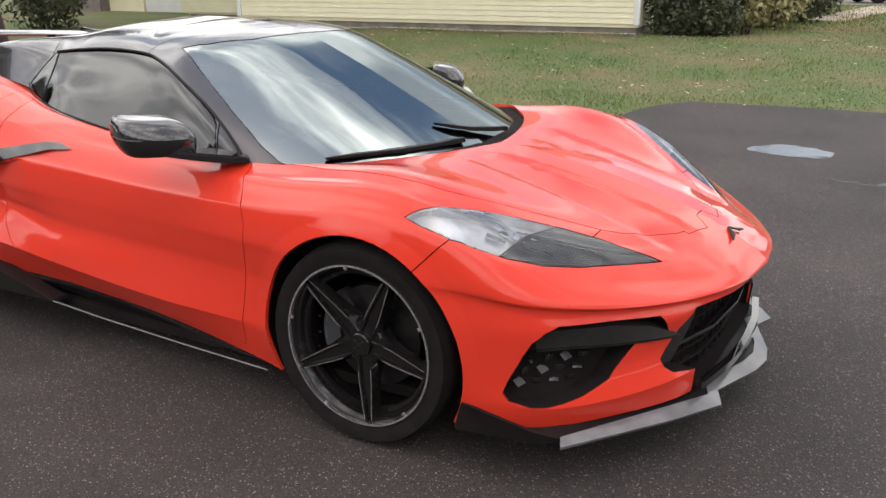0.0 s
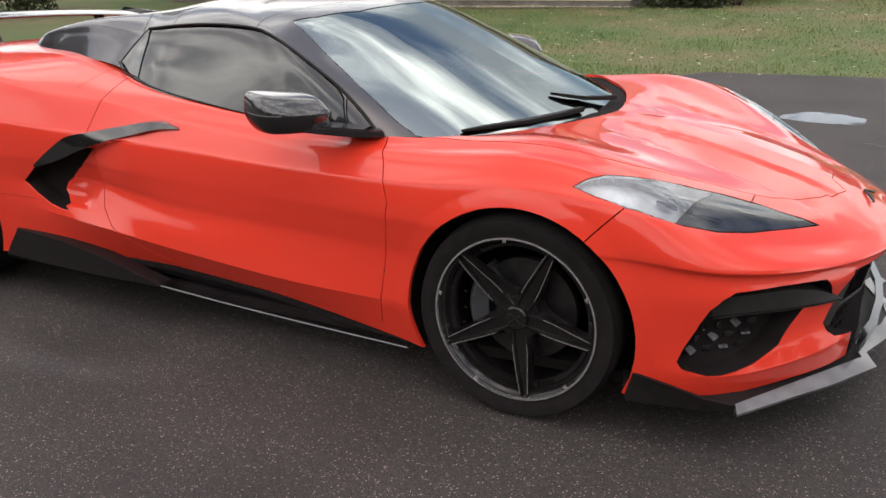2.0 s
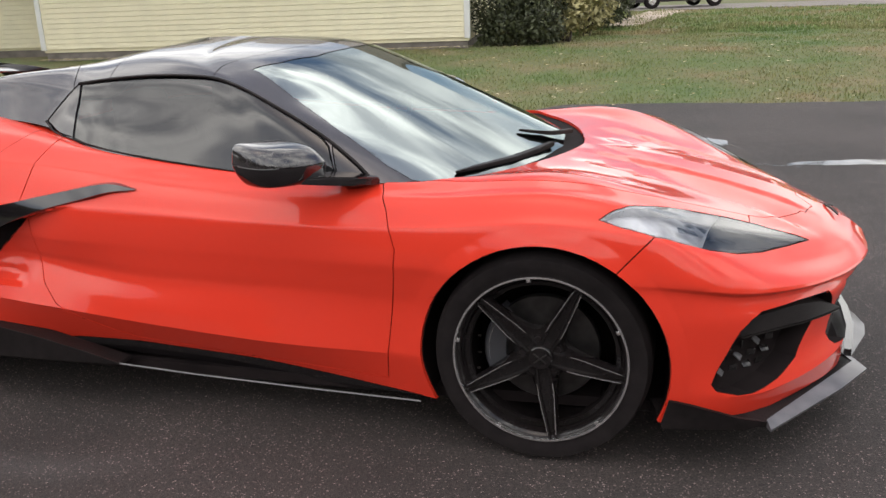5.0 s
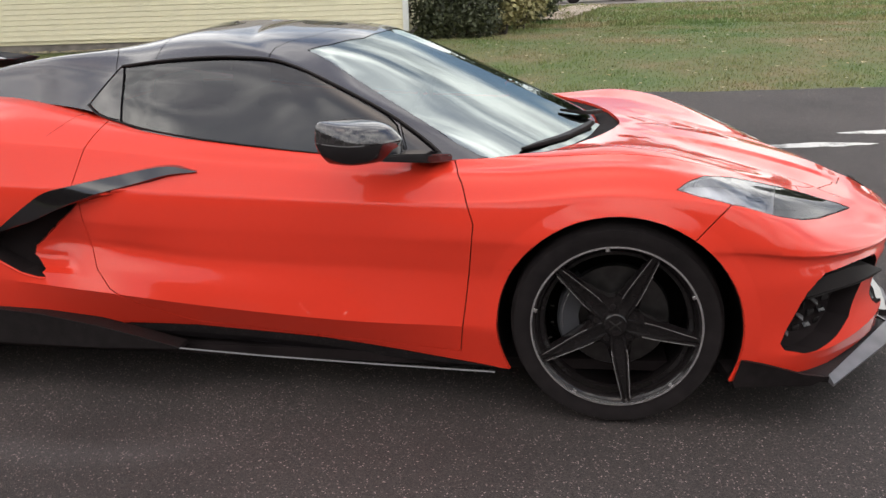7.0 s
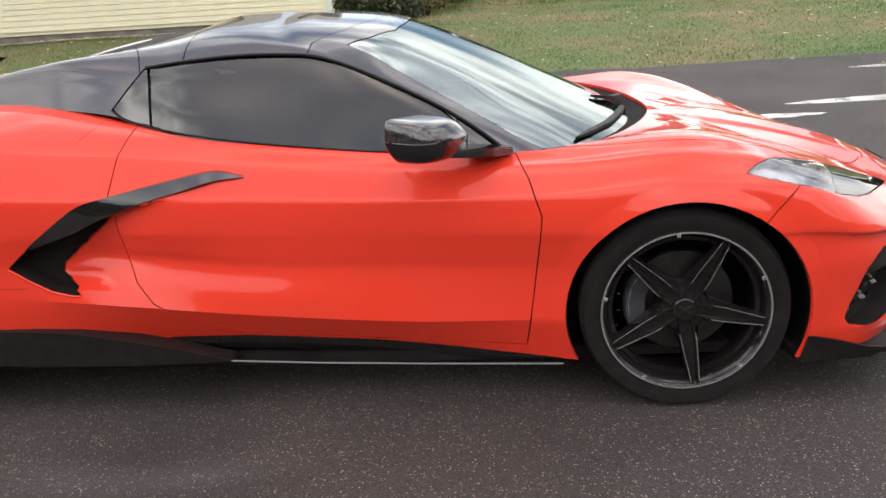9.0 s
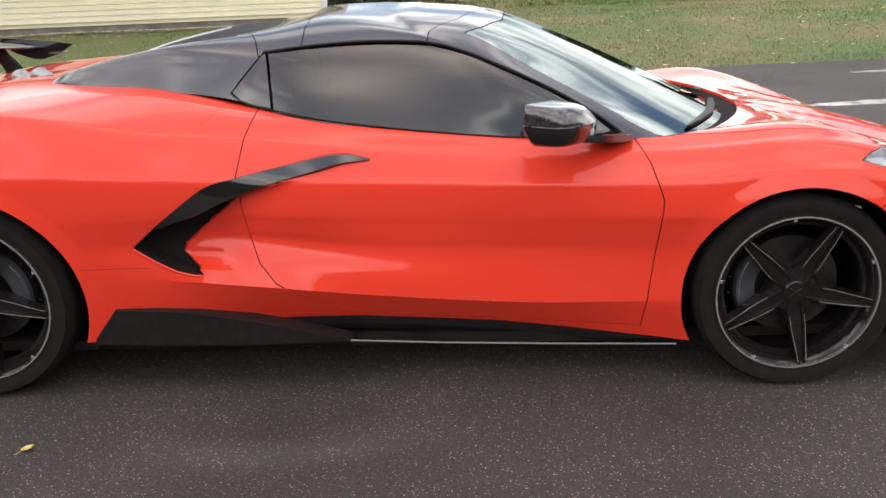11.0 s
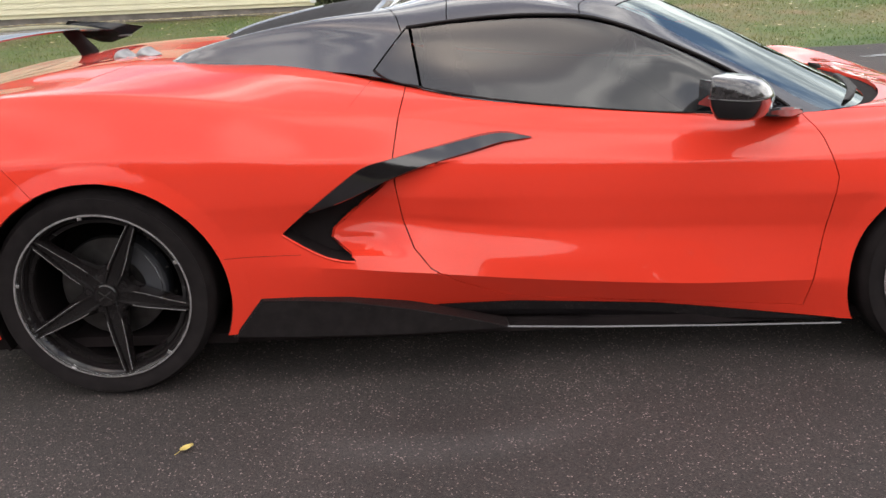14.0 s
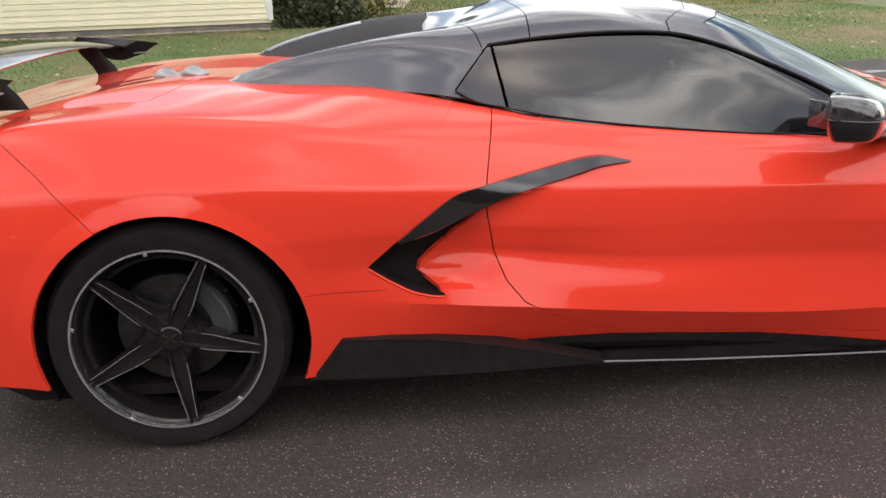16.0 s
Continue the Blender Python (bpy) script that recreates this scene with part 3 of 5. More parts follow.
for lamp, s in zip(lamps, (-1, 1)):
    lens = panel("lens", body, skin["lamp"], LAMP_GLASS, lamp, "clear lamp cover", both=False, gap=.004, thick=.006, sink=.001)[0]
    lens.scale.y = -s
    b = bmesh.new()
    bar(b, [(1.60, s * .835, .765), (1.66, s * .775, .757), (1.74, s * .755, .728), (1.80, s * .765, .695), (1.835, s * .79, .665)], [.006, .012, .015, .013, .008], .005, (0, 0, 1))
    part("light_guide", b, CHROME, lamp, "bright curved light guide")
    b = bmesh.new()
    bar(b, [(1.80, s * .70, .690), (1.90, s * .62, .655), (2.0, s * .55, .617)], [.008, .012, .008], .003, (0, 0, 1))
    part("light_guide", b, CHROME, lamp)
    for x, y, z, dx, dy, yaw in ((1.765, .815, .712, .030, .012, 20), (1.792, .760, .706, .042, .010, 34), (1.815, .715, .700, .034, .009, 28), (1.842, .775, .680, .030, .007, 40), (1.872, .735, .668, .036, .006, 36)):
        b = box(bmesh.new(), (-dx, -dy, -.003), (dx, dy, .003), .002)
        bmesh.ops.transform(b, matrix=pose(x, s * y, z - .012, -s * 14, 18, -s * yaw), verts=b.verts)
        part("reflector", b, CHROME, lamp, "small bright faceted reflector")
    hood = panel("lamp_shroud", body, dark_half, SHROUD, lamp, "black front half of the lamp", both=False, gap=0, thick=-.03, sink=.03)[0]
    hood.scale.y = -s
    b = bmesh.new()
    bar(b, [(1.86, s * .80, .640), (1.95, s * .70, .612), (2.04, s * .575, .588)], [.010, .018, .008], .004, (0, 0, 1))
    part("lamp_bezel", b, SILVER, lamp, "grey lower lamp bezel")

# Inner shell that darkens the joints, floor pan and wheel housings.
inner = [f for k in ("nose", "hood", "fender", "door", "quarter", "tail", "deck") for f in skin[k]]
panel("inner_shell", body, inner, VOID, car, "dark inner shell", join=True, sink=.016, gap=0, thick=.001)
part("floor_pan", slab(bmesh.new(), [(2.2, -.3), (2.2, .3), (2.0, .6), (1.75, .82), (1.0, .85), (-1.0, .86), (-1.8, .84), (-2.1, .6), (-2.1, -.6), (-1.8, -.84), (-1.0, -.86), (1.0, -.85), (1.75, -.82), (2.0, -.6)], (0, 1), .135, .17), VOID, car)
for x, r in ((1.366, .385), (-1.345, .398)):
    for s in (-1, 1):
        b = bmesh.new()
        ring_solid(b, [(r, s * .895), (r + .01, s * .895), (r + .01, s * .55), (r, s * .55)], 28, (-25, 205))
        bmesh.ops.transform(b, matrix=Matrix.Translation((x, 0, .325)), verts=b.verts)
        part("wheel_housing", b, VOID, car)
        part("inner_wall", box(bmesh.new(), (x - .38, min(s * .53, s * .56), .15), (x + .30, max(s * .53, s * .56), .68)), VOID, car)
# Cabin tub, dashboard and seats, dark behind the glass.
part("dashboard", box(bmesh.new(), (.55, -.68, .60), (1.0, .68, .80), .05), SEAT, car)
for s in (-1, 1):
    b = box(bmesh.new(), (-.35, s * .36 - .22, .35), (-.15, s * .36 + .22, .92), .06)
    box(b, (-.33, s * .36 - .13, .90), (-.22, s * .36 + .13, 1.06), .04)
    part("seat", b, SEAT, car)
b = bmesh.new()
tube(b, [(.50 + .06 * math.sin(2 * math.pi * k / 24), .36 + .17 * math.cos(2 * math.pi * k / 24), .80 + .16 * math.sin(2 * math.pi * k / 24)) for k in range(25)], .013, 6)
part("steering_wheel", b, SEAT, car)

# Cabin: windscreen, pillars, roof and rear buttress.
GLASS_FOOT = [(1.31, 0, .795), (1.275, .33, .795), (1.16, .57, .80), (1.0, .715, .812), (.83, .80, .815), (.5, .795, .82), (.1, .772, .855), (-.25, .725, .90), (-.49, .635, .955), (-.75, .60, .985), (-1.20, .45, 1.0), (-1.25, 0, .93)]
GLASS_LOW = [(1.02, 0, .935), (.99, .30, .93), (.90, .52, .93), (.79, .66, .925), (.66, .745, .925), (.42, .745, .92), (.08, .71, .95), (-.24, .675, .98), (-.46, .61, 1.01), (-.747, .585, 1.030), (-1.195, .445, 1.009), (-1.18, 0, .93)]
GLASS_HIGH = [(.72, 0, 1.075), (.69, .28, 1.07), (.63, .47, 1.06), (.56, .59, 1.04), (.47, .675, 1.03), (.31, .675, 1.03), (.07, .645, 1.04), (-.24, .615, 1.05), (-.42, .585, 1.06), (-.742, .570, 1.076), (-1.185, .440, 1.016), (-1.16, 0, .93)]
ROOF_RAIL = [(.42, 0, 1.19), (.40, .25, 1.185), (.36, .43, 1.17), (.34, .53, 1.145), (.29, .60, 1.112), (.2, .592, 1.12), (.05, .575, 1.130), (-.23, .56, 1.122), (-.40, .555, 1.105), (-.735, .553, 1.120), (-1.175, .434, 1.022), (-1.13, 0, .93)]
ROOF_SIDE = [(.15, 0, 1.222), (.14, .2, 1.217), (.12, .32, 1.207), (.1, .40, 1.195), (.08, .46, 1.18), (.0, .46, 1.187), (-.08, .46, 1.19), (-.22, .46, 1.183), (-.40, .46, 1.160), (-.72, .518, 1.131), (-1.16, .410, 1.026), (-1.05, 0, .93)]
ROOF_MIDDLE = [(.12, 0, 1.225), (.1, 0, 1.226), (.07, 0, 1.227), (.04, 0, 1.228), (.0, 0, 1.23), (-.05, 0, 1.23), (-.1, 0, 1.23), (-.25, 0, 1.218), (-.45, 0, 1.135), (-.7, 0, .96), (-.95, 0, .93), (-1.0, 0, .93)]
cabin = grid_bm(loft([GLASS_FOOT, GLASS_LOW, GLASS_HIGH, ROOF_RAIL, ROOF_SIDE, ROOF_MIDDLE], 9, 8))
WINDOW = [(-.343, .927), (-.18, .897), (.065, .867), (.4, .836), (.577, .829), (.70, .826), (.66, .92), (.628, .948), (.53, .998), (.439, 1.038), (.37, 1.069), (.303, 1.093), (.25, 1.109), (.199, 1.118), (.091, 1.126), (-.054, 1.127), (-.219, 1.118), (-.372, 1.102), (-.357, 1.012)]
SAIL = [(.705, .826), (.84, .80), (.80, .838), (.75, .875), (.70, .907), (.668, .925)]
QUARTER = [(-.346, .929), (-.360, 1.012), (-.375, 1.100), (-.388, 1.100), (-.44, 1.042), (-.494, .978), (-.46, .952), (-.41, .937)]
SCREEN = [(.462, .01), (.458, -.10), (.443, -.30), (.37, -.47), (.307, -.538), (.40, -.577), (.496, -.615), (.60, -.655), (.68, -.686), (.77, -.714), (.845, -.738), (.93, -.75), (1.06, -.72), (1.4, -.50), (1.4, .01)]
PILLAR_SEAM = [(.372, .01), (.35, -.20), (.285, -.415), (.215, -.50), (.186, -.53), (.178, -.60)]
ROOF_JOINT = [(-.255, .01), (-.247, -.45), (-.252, -.56)]
BACK_SEAM = [(-.545, .01), (-.53, -.25), (-.457, -.436), (-.42, -.51), (-.403, -.565)]
glazed = lambda c: c.y < -.5 and c.z < 1.14 and c.x < .85  # noqa: E731
upper = lambda c: c.z > 1.09  # noqa: E731
for poly, axes, where, closed in ((WINDOW, (0, 2), glazed, True), (QUARTER, (0, 2), glazed, True), (SAIL, (0, 2), glazed, True), (SCREEN, (0, 1), lambda c: c.x > .28, True), (PILLAR_SEAM, (0, 1), upper, False), (ROOF_JOINT, (0, 1), upper, False), (BACK_SEAM, (0, 1), upper, False)):
    cut(cabin, poly, axes, where, closed)
cabin.normal_update()
cabin.verts.index_update()


def ahead_of(x, y, line):
    for (x0, y0), (x1, y1) in zip(line, line[1:]):
        if min(y0, y1) <= y <= max(y0, y1):
            return x > x0 + (x1 - x0) * (y - y0) / (y1 - y0)
    return x > line[-1][0]


def sort_cabin(f):
    x, y, z = f.calc_center_median()
    if y < -.5 and z < 1.14 and x < .85:
        if inside(x, z, WINDOW):
            return "window"
        if inside(x, z, QUARTER):
            return "quarter"
        if inside(x, z, SAIL):
            return "sail"
    if x > .28 and inside(x, y, SCREEN):
        return "screen"
    if ahead_of(x, y, PILLAR_SEAM):
        return "pillar"
    if ahead_of(x, y, ROOF_JOINT):
        return "roof"
    if ahead_of(x, y, BACK_SEAM) and z > 1.09:
        return "back"
    return "valley" if x < -.5 and -y < float(np.interp(-x, (.4, .72, 1.16), (.45, .508, .400))) else "buttress"


glass = {}
for f in cabin.faces:
    glass.setdefault(sort_cabin(f), []).append(f)
panel("windscreen_frame", cabin, glass["pillar"], CARBON, car, "dark metallic windscreen pillar and header", join=True)
panel("roof_panel", cabin, glass["roof"], CARBON, car, "dark metallic hardtop roof panel", join=True)
panel("roof_rear_panel", cabin, glass["back"], CARBON, car, join=True)
panel("rear_buttress", cabin, glass["buttress"], CARBON, car, "dark grey metallic rear buttress")
panel("rear_window_panel", cabin, glass["valley"], BLACK, car, "black panel between the rear buttresses", join=True)
panel("windscreen", cabin, glass["screen"], SCREEN_GLASS, car, "raked clear windscreen", join=True, thick=.004, sink=.002)
panel("side_window", cabin, glass["window"], SIDE_GLASS, car, "dark tinted door window", gap=.004, thick=.006, sink=.003)
panel("quarter_window", cabin, glass["quarter"], GLOSS, car, "black triangular quarter panel", gap=.003, sink=.002)
panel("window_sail", cabin, glass["sail"], GLOSS, car, "black mirror sail", gap=.002, sink=.002)



def wheel(x, y, radius, rim, width, grip):
    """A wheel whose outer face looks towards -y."""
    hub = new("wheel")
    hub.parent = car
    hub.location = (x, y, radius)
    w = width
    b = ring_solid(bmesh.new(), [(rim - .012, .008), (rim + .006, 0), (rim + .03, -.006), (rim + .05, -.006), (radius - .022, .002), (radius - .004, .022), (radius, .05), (radius, w - .05), (radius - .01, w), (rim - .01, w)], 72)
    tyre = part("tyre", b, RUBBER, hub, "black low-profile tyre", 40)
    b = ring_solid(bmesh.new(), [(radius - .027, .0012), (radius - .027, -.0008), (radius - .023, .0002), (radius - .023, .003)], 72)
    part("sidewall_ring", b, TREAD, tyre, "", 40)
    b = ring_solid(bmesh.new(), [(rim - .001, .004), (rim, -.004), (rim - .006, -.004), (rim - .007, .005)], 72)
    part("rim_edge", b, RIMLIP, hub, "thin machined silver rim edge", 40)
    b = ring_solid(bmesh.new(), [(rim - .006, .004), (rim - .016, .012), (rim - .03, .05), (rim - .035, w), (rim - .012, w), (rim - .012, .05)], 72)
    part("rim_barrel", b, WHEEL, hub, "gloss black rim barrel", 40)
    b = ring_solid(bmesh.new(), [(rim - .028, .040), (rim - .040, .044), (rim - .044, .055), (rim - .03, .06)], 64)
    part("rim_step", b, WHEEL, hub, smooth=20)
    b = ring_solid(bmesh.new(), [(.065, .105), (.165, .105), (.168, .11), (.168, .128), (.065, .128)], 48)
    part("brake_disc", b, STEEL, hub, "grey steel brake disc", 40)
    b = ring_solid(bmesh.new(), [(.115, .075), (.175, .07), (.182, .08), (.182, .14), (.115, .14)], 14, (grip - 40, grip + 40))
    caliper = part("brake_caliper", b, CALIPER, hub, "dark grey brake caliper", 30)
    # Short bright arcs paint the glints on the dark caliper.
    for a0, a1 in ((-24, -12), (-10, 4), (6, 20)):
        arc = [radians(grip + a0 + (a1 - a0) * k / 6) for k in range(7)]
        b = tube(bmesh.new(), [(.166 * math.cos(a), .0695, .166 * math.sin(a)) for a in arc], .0012, 5)
        part("caliper_glint", b, RIMLIP, caliper, "thin bright arc painting a glint on the caliper", 60)
    for a0, rr in ((-26, .205), (-2, .200), (14, .198), (28, .215)):
        b = box(bmesh.new(), (-.005, -.002, -.003), (.005, .002, .003), .0012)
        bmesh.ops.transform(b, matrix=Matrix.Rotation(-radians(grip + a0), 4, "Y") @ Matrix.Translation((rr, .078, 0)), verts=b.verts)
        part("caliper_bolt", b, STEEL, caliper, "", 30)
    b = ring_solid(bmesh.new(), [(.0005, .016), (.033, .016), (.037, .020), (.039, .04), (.0005, .04)], 32)
    part("hub_cap", b, WHEEL, hub, "black round hub cap with crossed mark", 30)
    for a in (38, -38):
        b = box(bmesh.new(), (-.024, .0135, -.0022), (.024, .0165, .0022), .0008)
        bmesh.ops.transform(b, matrix=Matrix.Rotation(radians(a), 4, "Y"), verts=b.verts)
        part("crossed_mark", b, STEEL, hub, "grey crossed mark on the hub cap")
    b = ring_solid(bmesh.new(), [(.03, .03), (.072, .034), (.082, .05), (.082, .09), (.03, .09)], 40)
    part("hub", b, WHEEL, hub, smooth=30)
    for k in range(5):
        a = radians(-9 + 72 * k)
        turn = Matrix.Rotation(-a, 4, "Y")
        # A chamfered bar with a channel along its middle.
        b, rows = bmesh.new(), []
        for r, y, w1, w2, d in ((.035, .026, .021, .040, .026), (.075, .024, .024, .040, .024), (.12, .018, .023, .029, .018), (.19, .008, .017, .021, .014), (rim - .010, .001, .012, .015, .012)):
            sec = [(-w2, y + d), (-w1, y), (-w1 + .006, y), (-w1 + .009, y + .009), (w1 - .009, y + .009), (w1 - .006, y), (w1, y), (w2, y + d), (w2, y + d + .03), (-w2, y + d + .03)]
            rows.append([b.verts.new((r, q, z)) for z, q in sec])
        for p, q in zip(rows, rows[1:]):
            for j in range(10):
                b.faces.new((p[j], p[(j + 1) % 10], q[(j + 1) % 10], q[j]))
        b.faces.new(rows[0])
        b.faces.new(rows[-1])
        bmesh.ops.transform(b, matrix=turn, verts=b.verts)
        spoke = part("spoke", b, WHEEL, hub, smooth=20)
        # Bright bars paint the glints along both edges of the black spoke.
        for s in (-1, 1):
            b = bar(bmesh.new(), [(.085, .0218, s * .0238), (.12, .0172, s * .0232), (.19, .0072, s * .0172), (rim - .02, .0008, s * .0125)], .0010, .0010, (0, -1, 0))
            bmesh.ops.transform(b, matrix=turn, verts=b.verts)
            part("spoke_glint", b, RIMLIP, spoke, "thin bright bar painting a glint on the spoke edge")
        b = ring_solid(bmesh.new(), [(.0005, .03), (.009, .03), (.011, .034), (.011, .06), (.0005, .06)], 10)
        bmesh.ops.transform(b, matrix=turn @ Matrix.Rotation(radians(36), 4, "Y") @ Matrix.Translation((.056, 0, 0)), verts=b.verts)
        part("lug_nut", b, BLACK, hub, smooth=30)
        b = box(bmesh.new(), (rim - .017, -.003, -.007), (rim - .005, .004, .006), .002)
        bmesh.ops.transform(b, matrix=Matrix.Rotation(-radians(25 + 72 * k), 4, "Y"), verts=b.verts)
        part("rim_tab", b, RIMLIP, hub, smooth=30)
    return hub


wheel(FRONT_AXLE, -0.946, .327, .262, .245, 172)
wheel(REAR_AXLE, -0.946, .3455, .275, .305, 22)
for x, r, rim, w, grip in ((FRONT_AXLE, .327, .262, .245, 8), (REAR_AXLE, .3455, .275, .305, 158)):
    far = wheel(x, 0.946, r, rim, w, grip)
    far.rotation_euler = (0, 0, math.pi)


# ---- small parts of the car ----
def skin_w(x, z):
    """Half-width of the side skin under the blade."""
    return float(np.interp(-x, (0, .1, .3, .44, .53, .60, .70), (.842, .846, .868, .892, .908, .920, .926)) + max(0, .75 - z) * .12)


def side_blade(s):
    up = spline([(-.006, .785, 0), (-.102, .802, 0), (-.296, .771, 0), (-.438, .743, 0), (-.529, .722, 0), (-.607, .672, 0), (-.70, .602, 0)], 5)
    low = spline([(-.006, .783, 0), (-.102, .776, 0), (-.211, .750, 0), (-.35, .716, 0), (-.45, .682, 0), (-.575, .632, 0), (-.696, .596, 0)], 5)
    b, rows = bmesh.new(), []
    n = len(up)
    for i, (u, l) in enumerate(zip(up, low)):
        k = min(1, i / 8) * min(1, max(-.35, (u[0] + .56) / .16))
        wu, wl = skin_w(u[0], u[1]) + .003, skin_w(l[0], l[1]) + .004 + .016 * k
        pts = [(u[0], wu - .03, u[1] + .002), (u[0], wu, u[1]), (u[0] * .3 + l[0] * .7, wu * .3 + wl * .7, u[1] * .3 + l[1] * .7), (l[0], wl, l[1]), (l[0], wl - .012 * abs(k), l[1] - .012 * abs(k)), (l[0], wl - .07, l[1] - .004)]
        rows.append([b.verts.new((x, s * w, z)) for x, w, z in pts])
    for p, q in zip(rows, rows[1:]):
        for j in range(len(p)):
            b.faces.new((p[j], p[(j + 1) % 6], q[(j + 1) % 6], q[j]))
    b.faces.new(rows[0])
    b.faces.new(rows[-1])
    part("side_blade", b, GLOSS, car, "gloss black blade over the side intake", 35)


def fin(s):
    b = bmesh.new()
    outline = [(-.972, .19), (-.872, .318), (-.73, .312), (-.592, .300), (-.40, .268), (-.235, .232), (-.095, .197), (-.088, .186), (-.40, .182), (-.75, .186)]
    slab(b, outline, (0, 2), s * .88, s * .946)
    bmesh.ops.bevel(b, geom=[e for e in b.edges if all(abs(abs(v.co.y) - .946) < 1e-4 for v in e.verts)], offset=.006, segments=2, affect="EDGES")
    part("skirt_fin", b, BLACK, car, "black kick-up fin ahead of the rear wheel", 35)
    b = bar(bmesh.new(), [(-.868, s * .945, .3165), (-.73, s * .945, .3105), (-.592, s * .945, .2985), (-.40, s * .945, .2665), (-.235, s * .945, .2305), (-.095, s * .945, .1955)], .0022, .0014, (0, 0, 1))
    part("fin_edge", b, STEEL, car, "thin bright upper edge of the fin")
    b = bar(bmesh.new(), [(-.095, s * .936, .189), (.2, s * .938, .176), (.6, s * .938, .164), (.985, s * .932, .153)], [.006, .007, .007, .005], .0025, (0, -s * .55, 1))
    part("skirt_edge", b, SILVER, car, "thin silver lower edge of the skirt")


def splitter():
    half = [(2.41, 0), (2.395, -.10), (2.318, -.31), (2.352, -.405), (2.25, -.575), (2.02, -.895), (1.93, -.915), (1.72, -.955)]
    edge = half[::-1] + [(x, -y) for x, y in half[1:]]

    def strip(name, rows, material, label, edge):
        b = bmesh.new()
        loops = [[b.verts.new((x - dx * (1 if abs(y) < .8 else .25), y * dy, z + (.012 if abs(y) > .9 else 0))) for x, y in edge] for dx, dy, z in rows]
        for p, q in zip(loops, loops[1:] + loops[:1]):
            for i in range(len(edge) - 1):
                b.faces.new((p[i], p[i + 1], q[i + 1], q[i]))
        for i in (0, -1):
            b.faces.new([r[i] for r in loops])
        part(name, b, material, car, label, 25)

    strip("splitter", [(.040, .975, .160), (.045, .972, .140), (.16, .90, .150), (.16, .90, .185)], BLACK, "black front splitter", edge)
    # The black lip is coloured grey, standing in for the sky it mirrors.
    strip("splitter_lip", [(0, 1, .147), (.004, .998, .138), (.046, .972, .143), (.046, .972, .166)], SHEEN_GREY, "upturned splitter lip coloured grey for mirrored sky", edge[2:-2])
    for s in (-1, 1):
        b = slab(bmesh.new(), [(1.715, .165), (1.735, .240), (1.80, .228), (1.93, .180), (2.02, .156), (1.95, .140), (1.72, .150)], (0, 2), s * .945, s * .957)
        for v in b.verts:
            v.co.y = s * (abs(v.co.y) - .09 * max(0, (v.co.x - 1.78) / .24) ** 1.3)
        part("splitter_winglet", b, BLACK, car, "upturned black splitter end", 30)


def front_openings(s):
    # blade across the duct, and the angled cheeks of the grille
    b = bmesh.new()
    rows = []
    for y, x, z0, z1, d in ((-.866, 1.925, .412, .462, -.004), (-.81, 1.99, .414, .466, .004), (-.70, 2.09, .406, .462, .012), (-.60, 2.165, .399, .44, .012), (-.518, 2.225, .393, .402, .005)):
        rows.append([b.verts.new((x + k, -s * y, z)) for k, z in ((-.05, z1 + .02), (d - .01, z1), (d + .004, z0 + .004), (d, z0), (-.05, z0 - .004))])
    for p, q in zip(rows, rows[1:]):
        for j in range(5):
            b.faces.new((p[j], p[(j + 1) % 5], q[(j + 1) % 5], q[j]))
    b.faces.new(rows[0])
    b.faces.new(rows[-1])
    part("duct_blade", b, BLACK, car, "gloss black blade across the duct", 30)
    tilts = ((-52, 12), (8, 30), (-46, 55), (-4, 20), (-58, 38), (4, 60), (-40, 10), (10, 45))
    for i in range(5):
        for j in range(4):
            y, z = .715 + .036 * i + .012 * j, .402 - .034 * j
            x = 2.03 - (y - .74) * 1.05
            up, aside = tilts[(3 * i + 5 * j) % 8]
            # Some louvres get a pale colour that paints the duct's glints.
            lit = (2 * i + 3 * j) % 5 == 0
            k = 1.25 if lit else 1.0
            b = box(bmesh.new(), (-.002, -.014 * k, -.010 * k), (.002, .014 * k, .010 * k), .001)
            bmesh.ops.transform(b, matrix=pose(x - .034, s * y, z, 0, up, s * aside), verts=b.verts)
            part("duct_louvre", b, SHEEN_GREY if lit else LOUVRE, car, "small duct louvre coloured pale as a glint" if lit else "small glossy dark louvre in the duct", 30)
    b = bar(bmesh.new(), [(1.927, s * .868, .411), (1.996, s * .81, .413), (2.104, s * .70, .405), (2.179, s * .60, .398), (2.232, s * .516, .393)], .0022, .0016, (0, 0, 1))
    part("blade_edge", b, STEEL, car, "thin bright lower edge of the duct blade")
    b = bmesh.new()
    slab(b, [(-.448, .455), (-.498, .395), (-.552, .32), (-.535, .285), (-.50, .30), (-.43, .395), (-.405, .45)], (1, 2), 2.12, 2.195)
    for v in b.verts:
        v.co.x += (abs(v.co.y) - .5) * -.45 + .012
        v.co.y *= -s
    part("grille_cheek", b, GLOSS, car, "angled glossy grille cheek", 20)


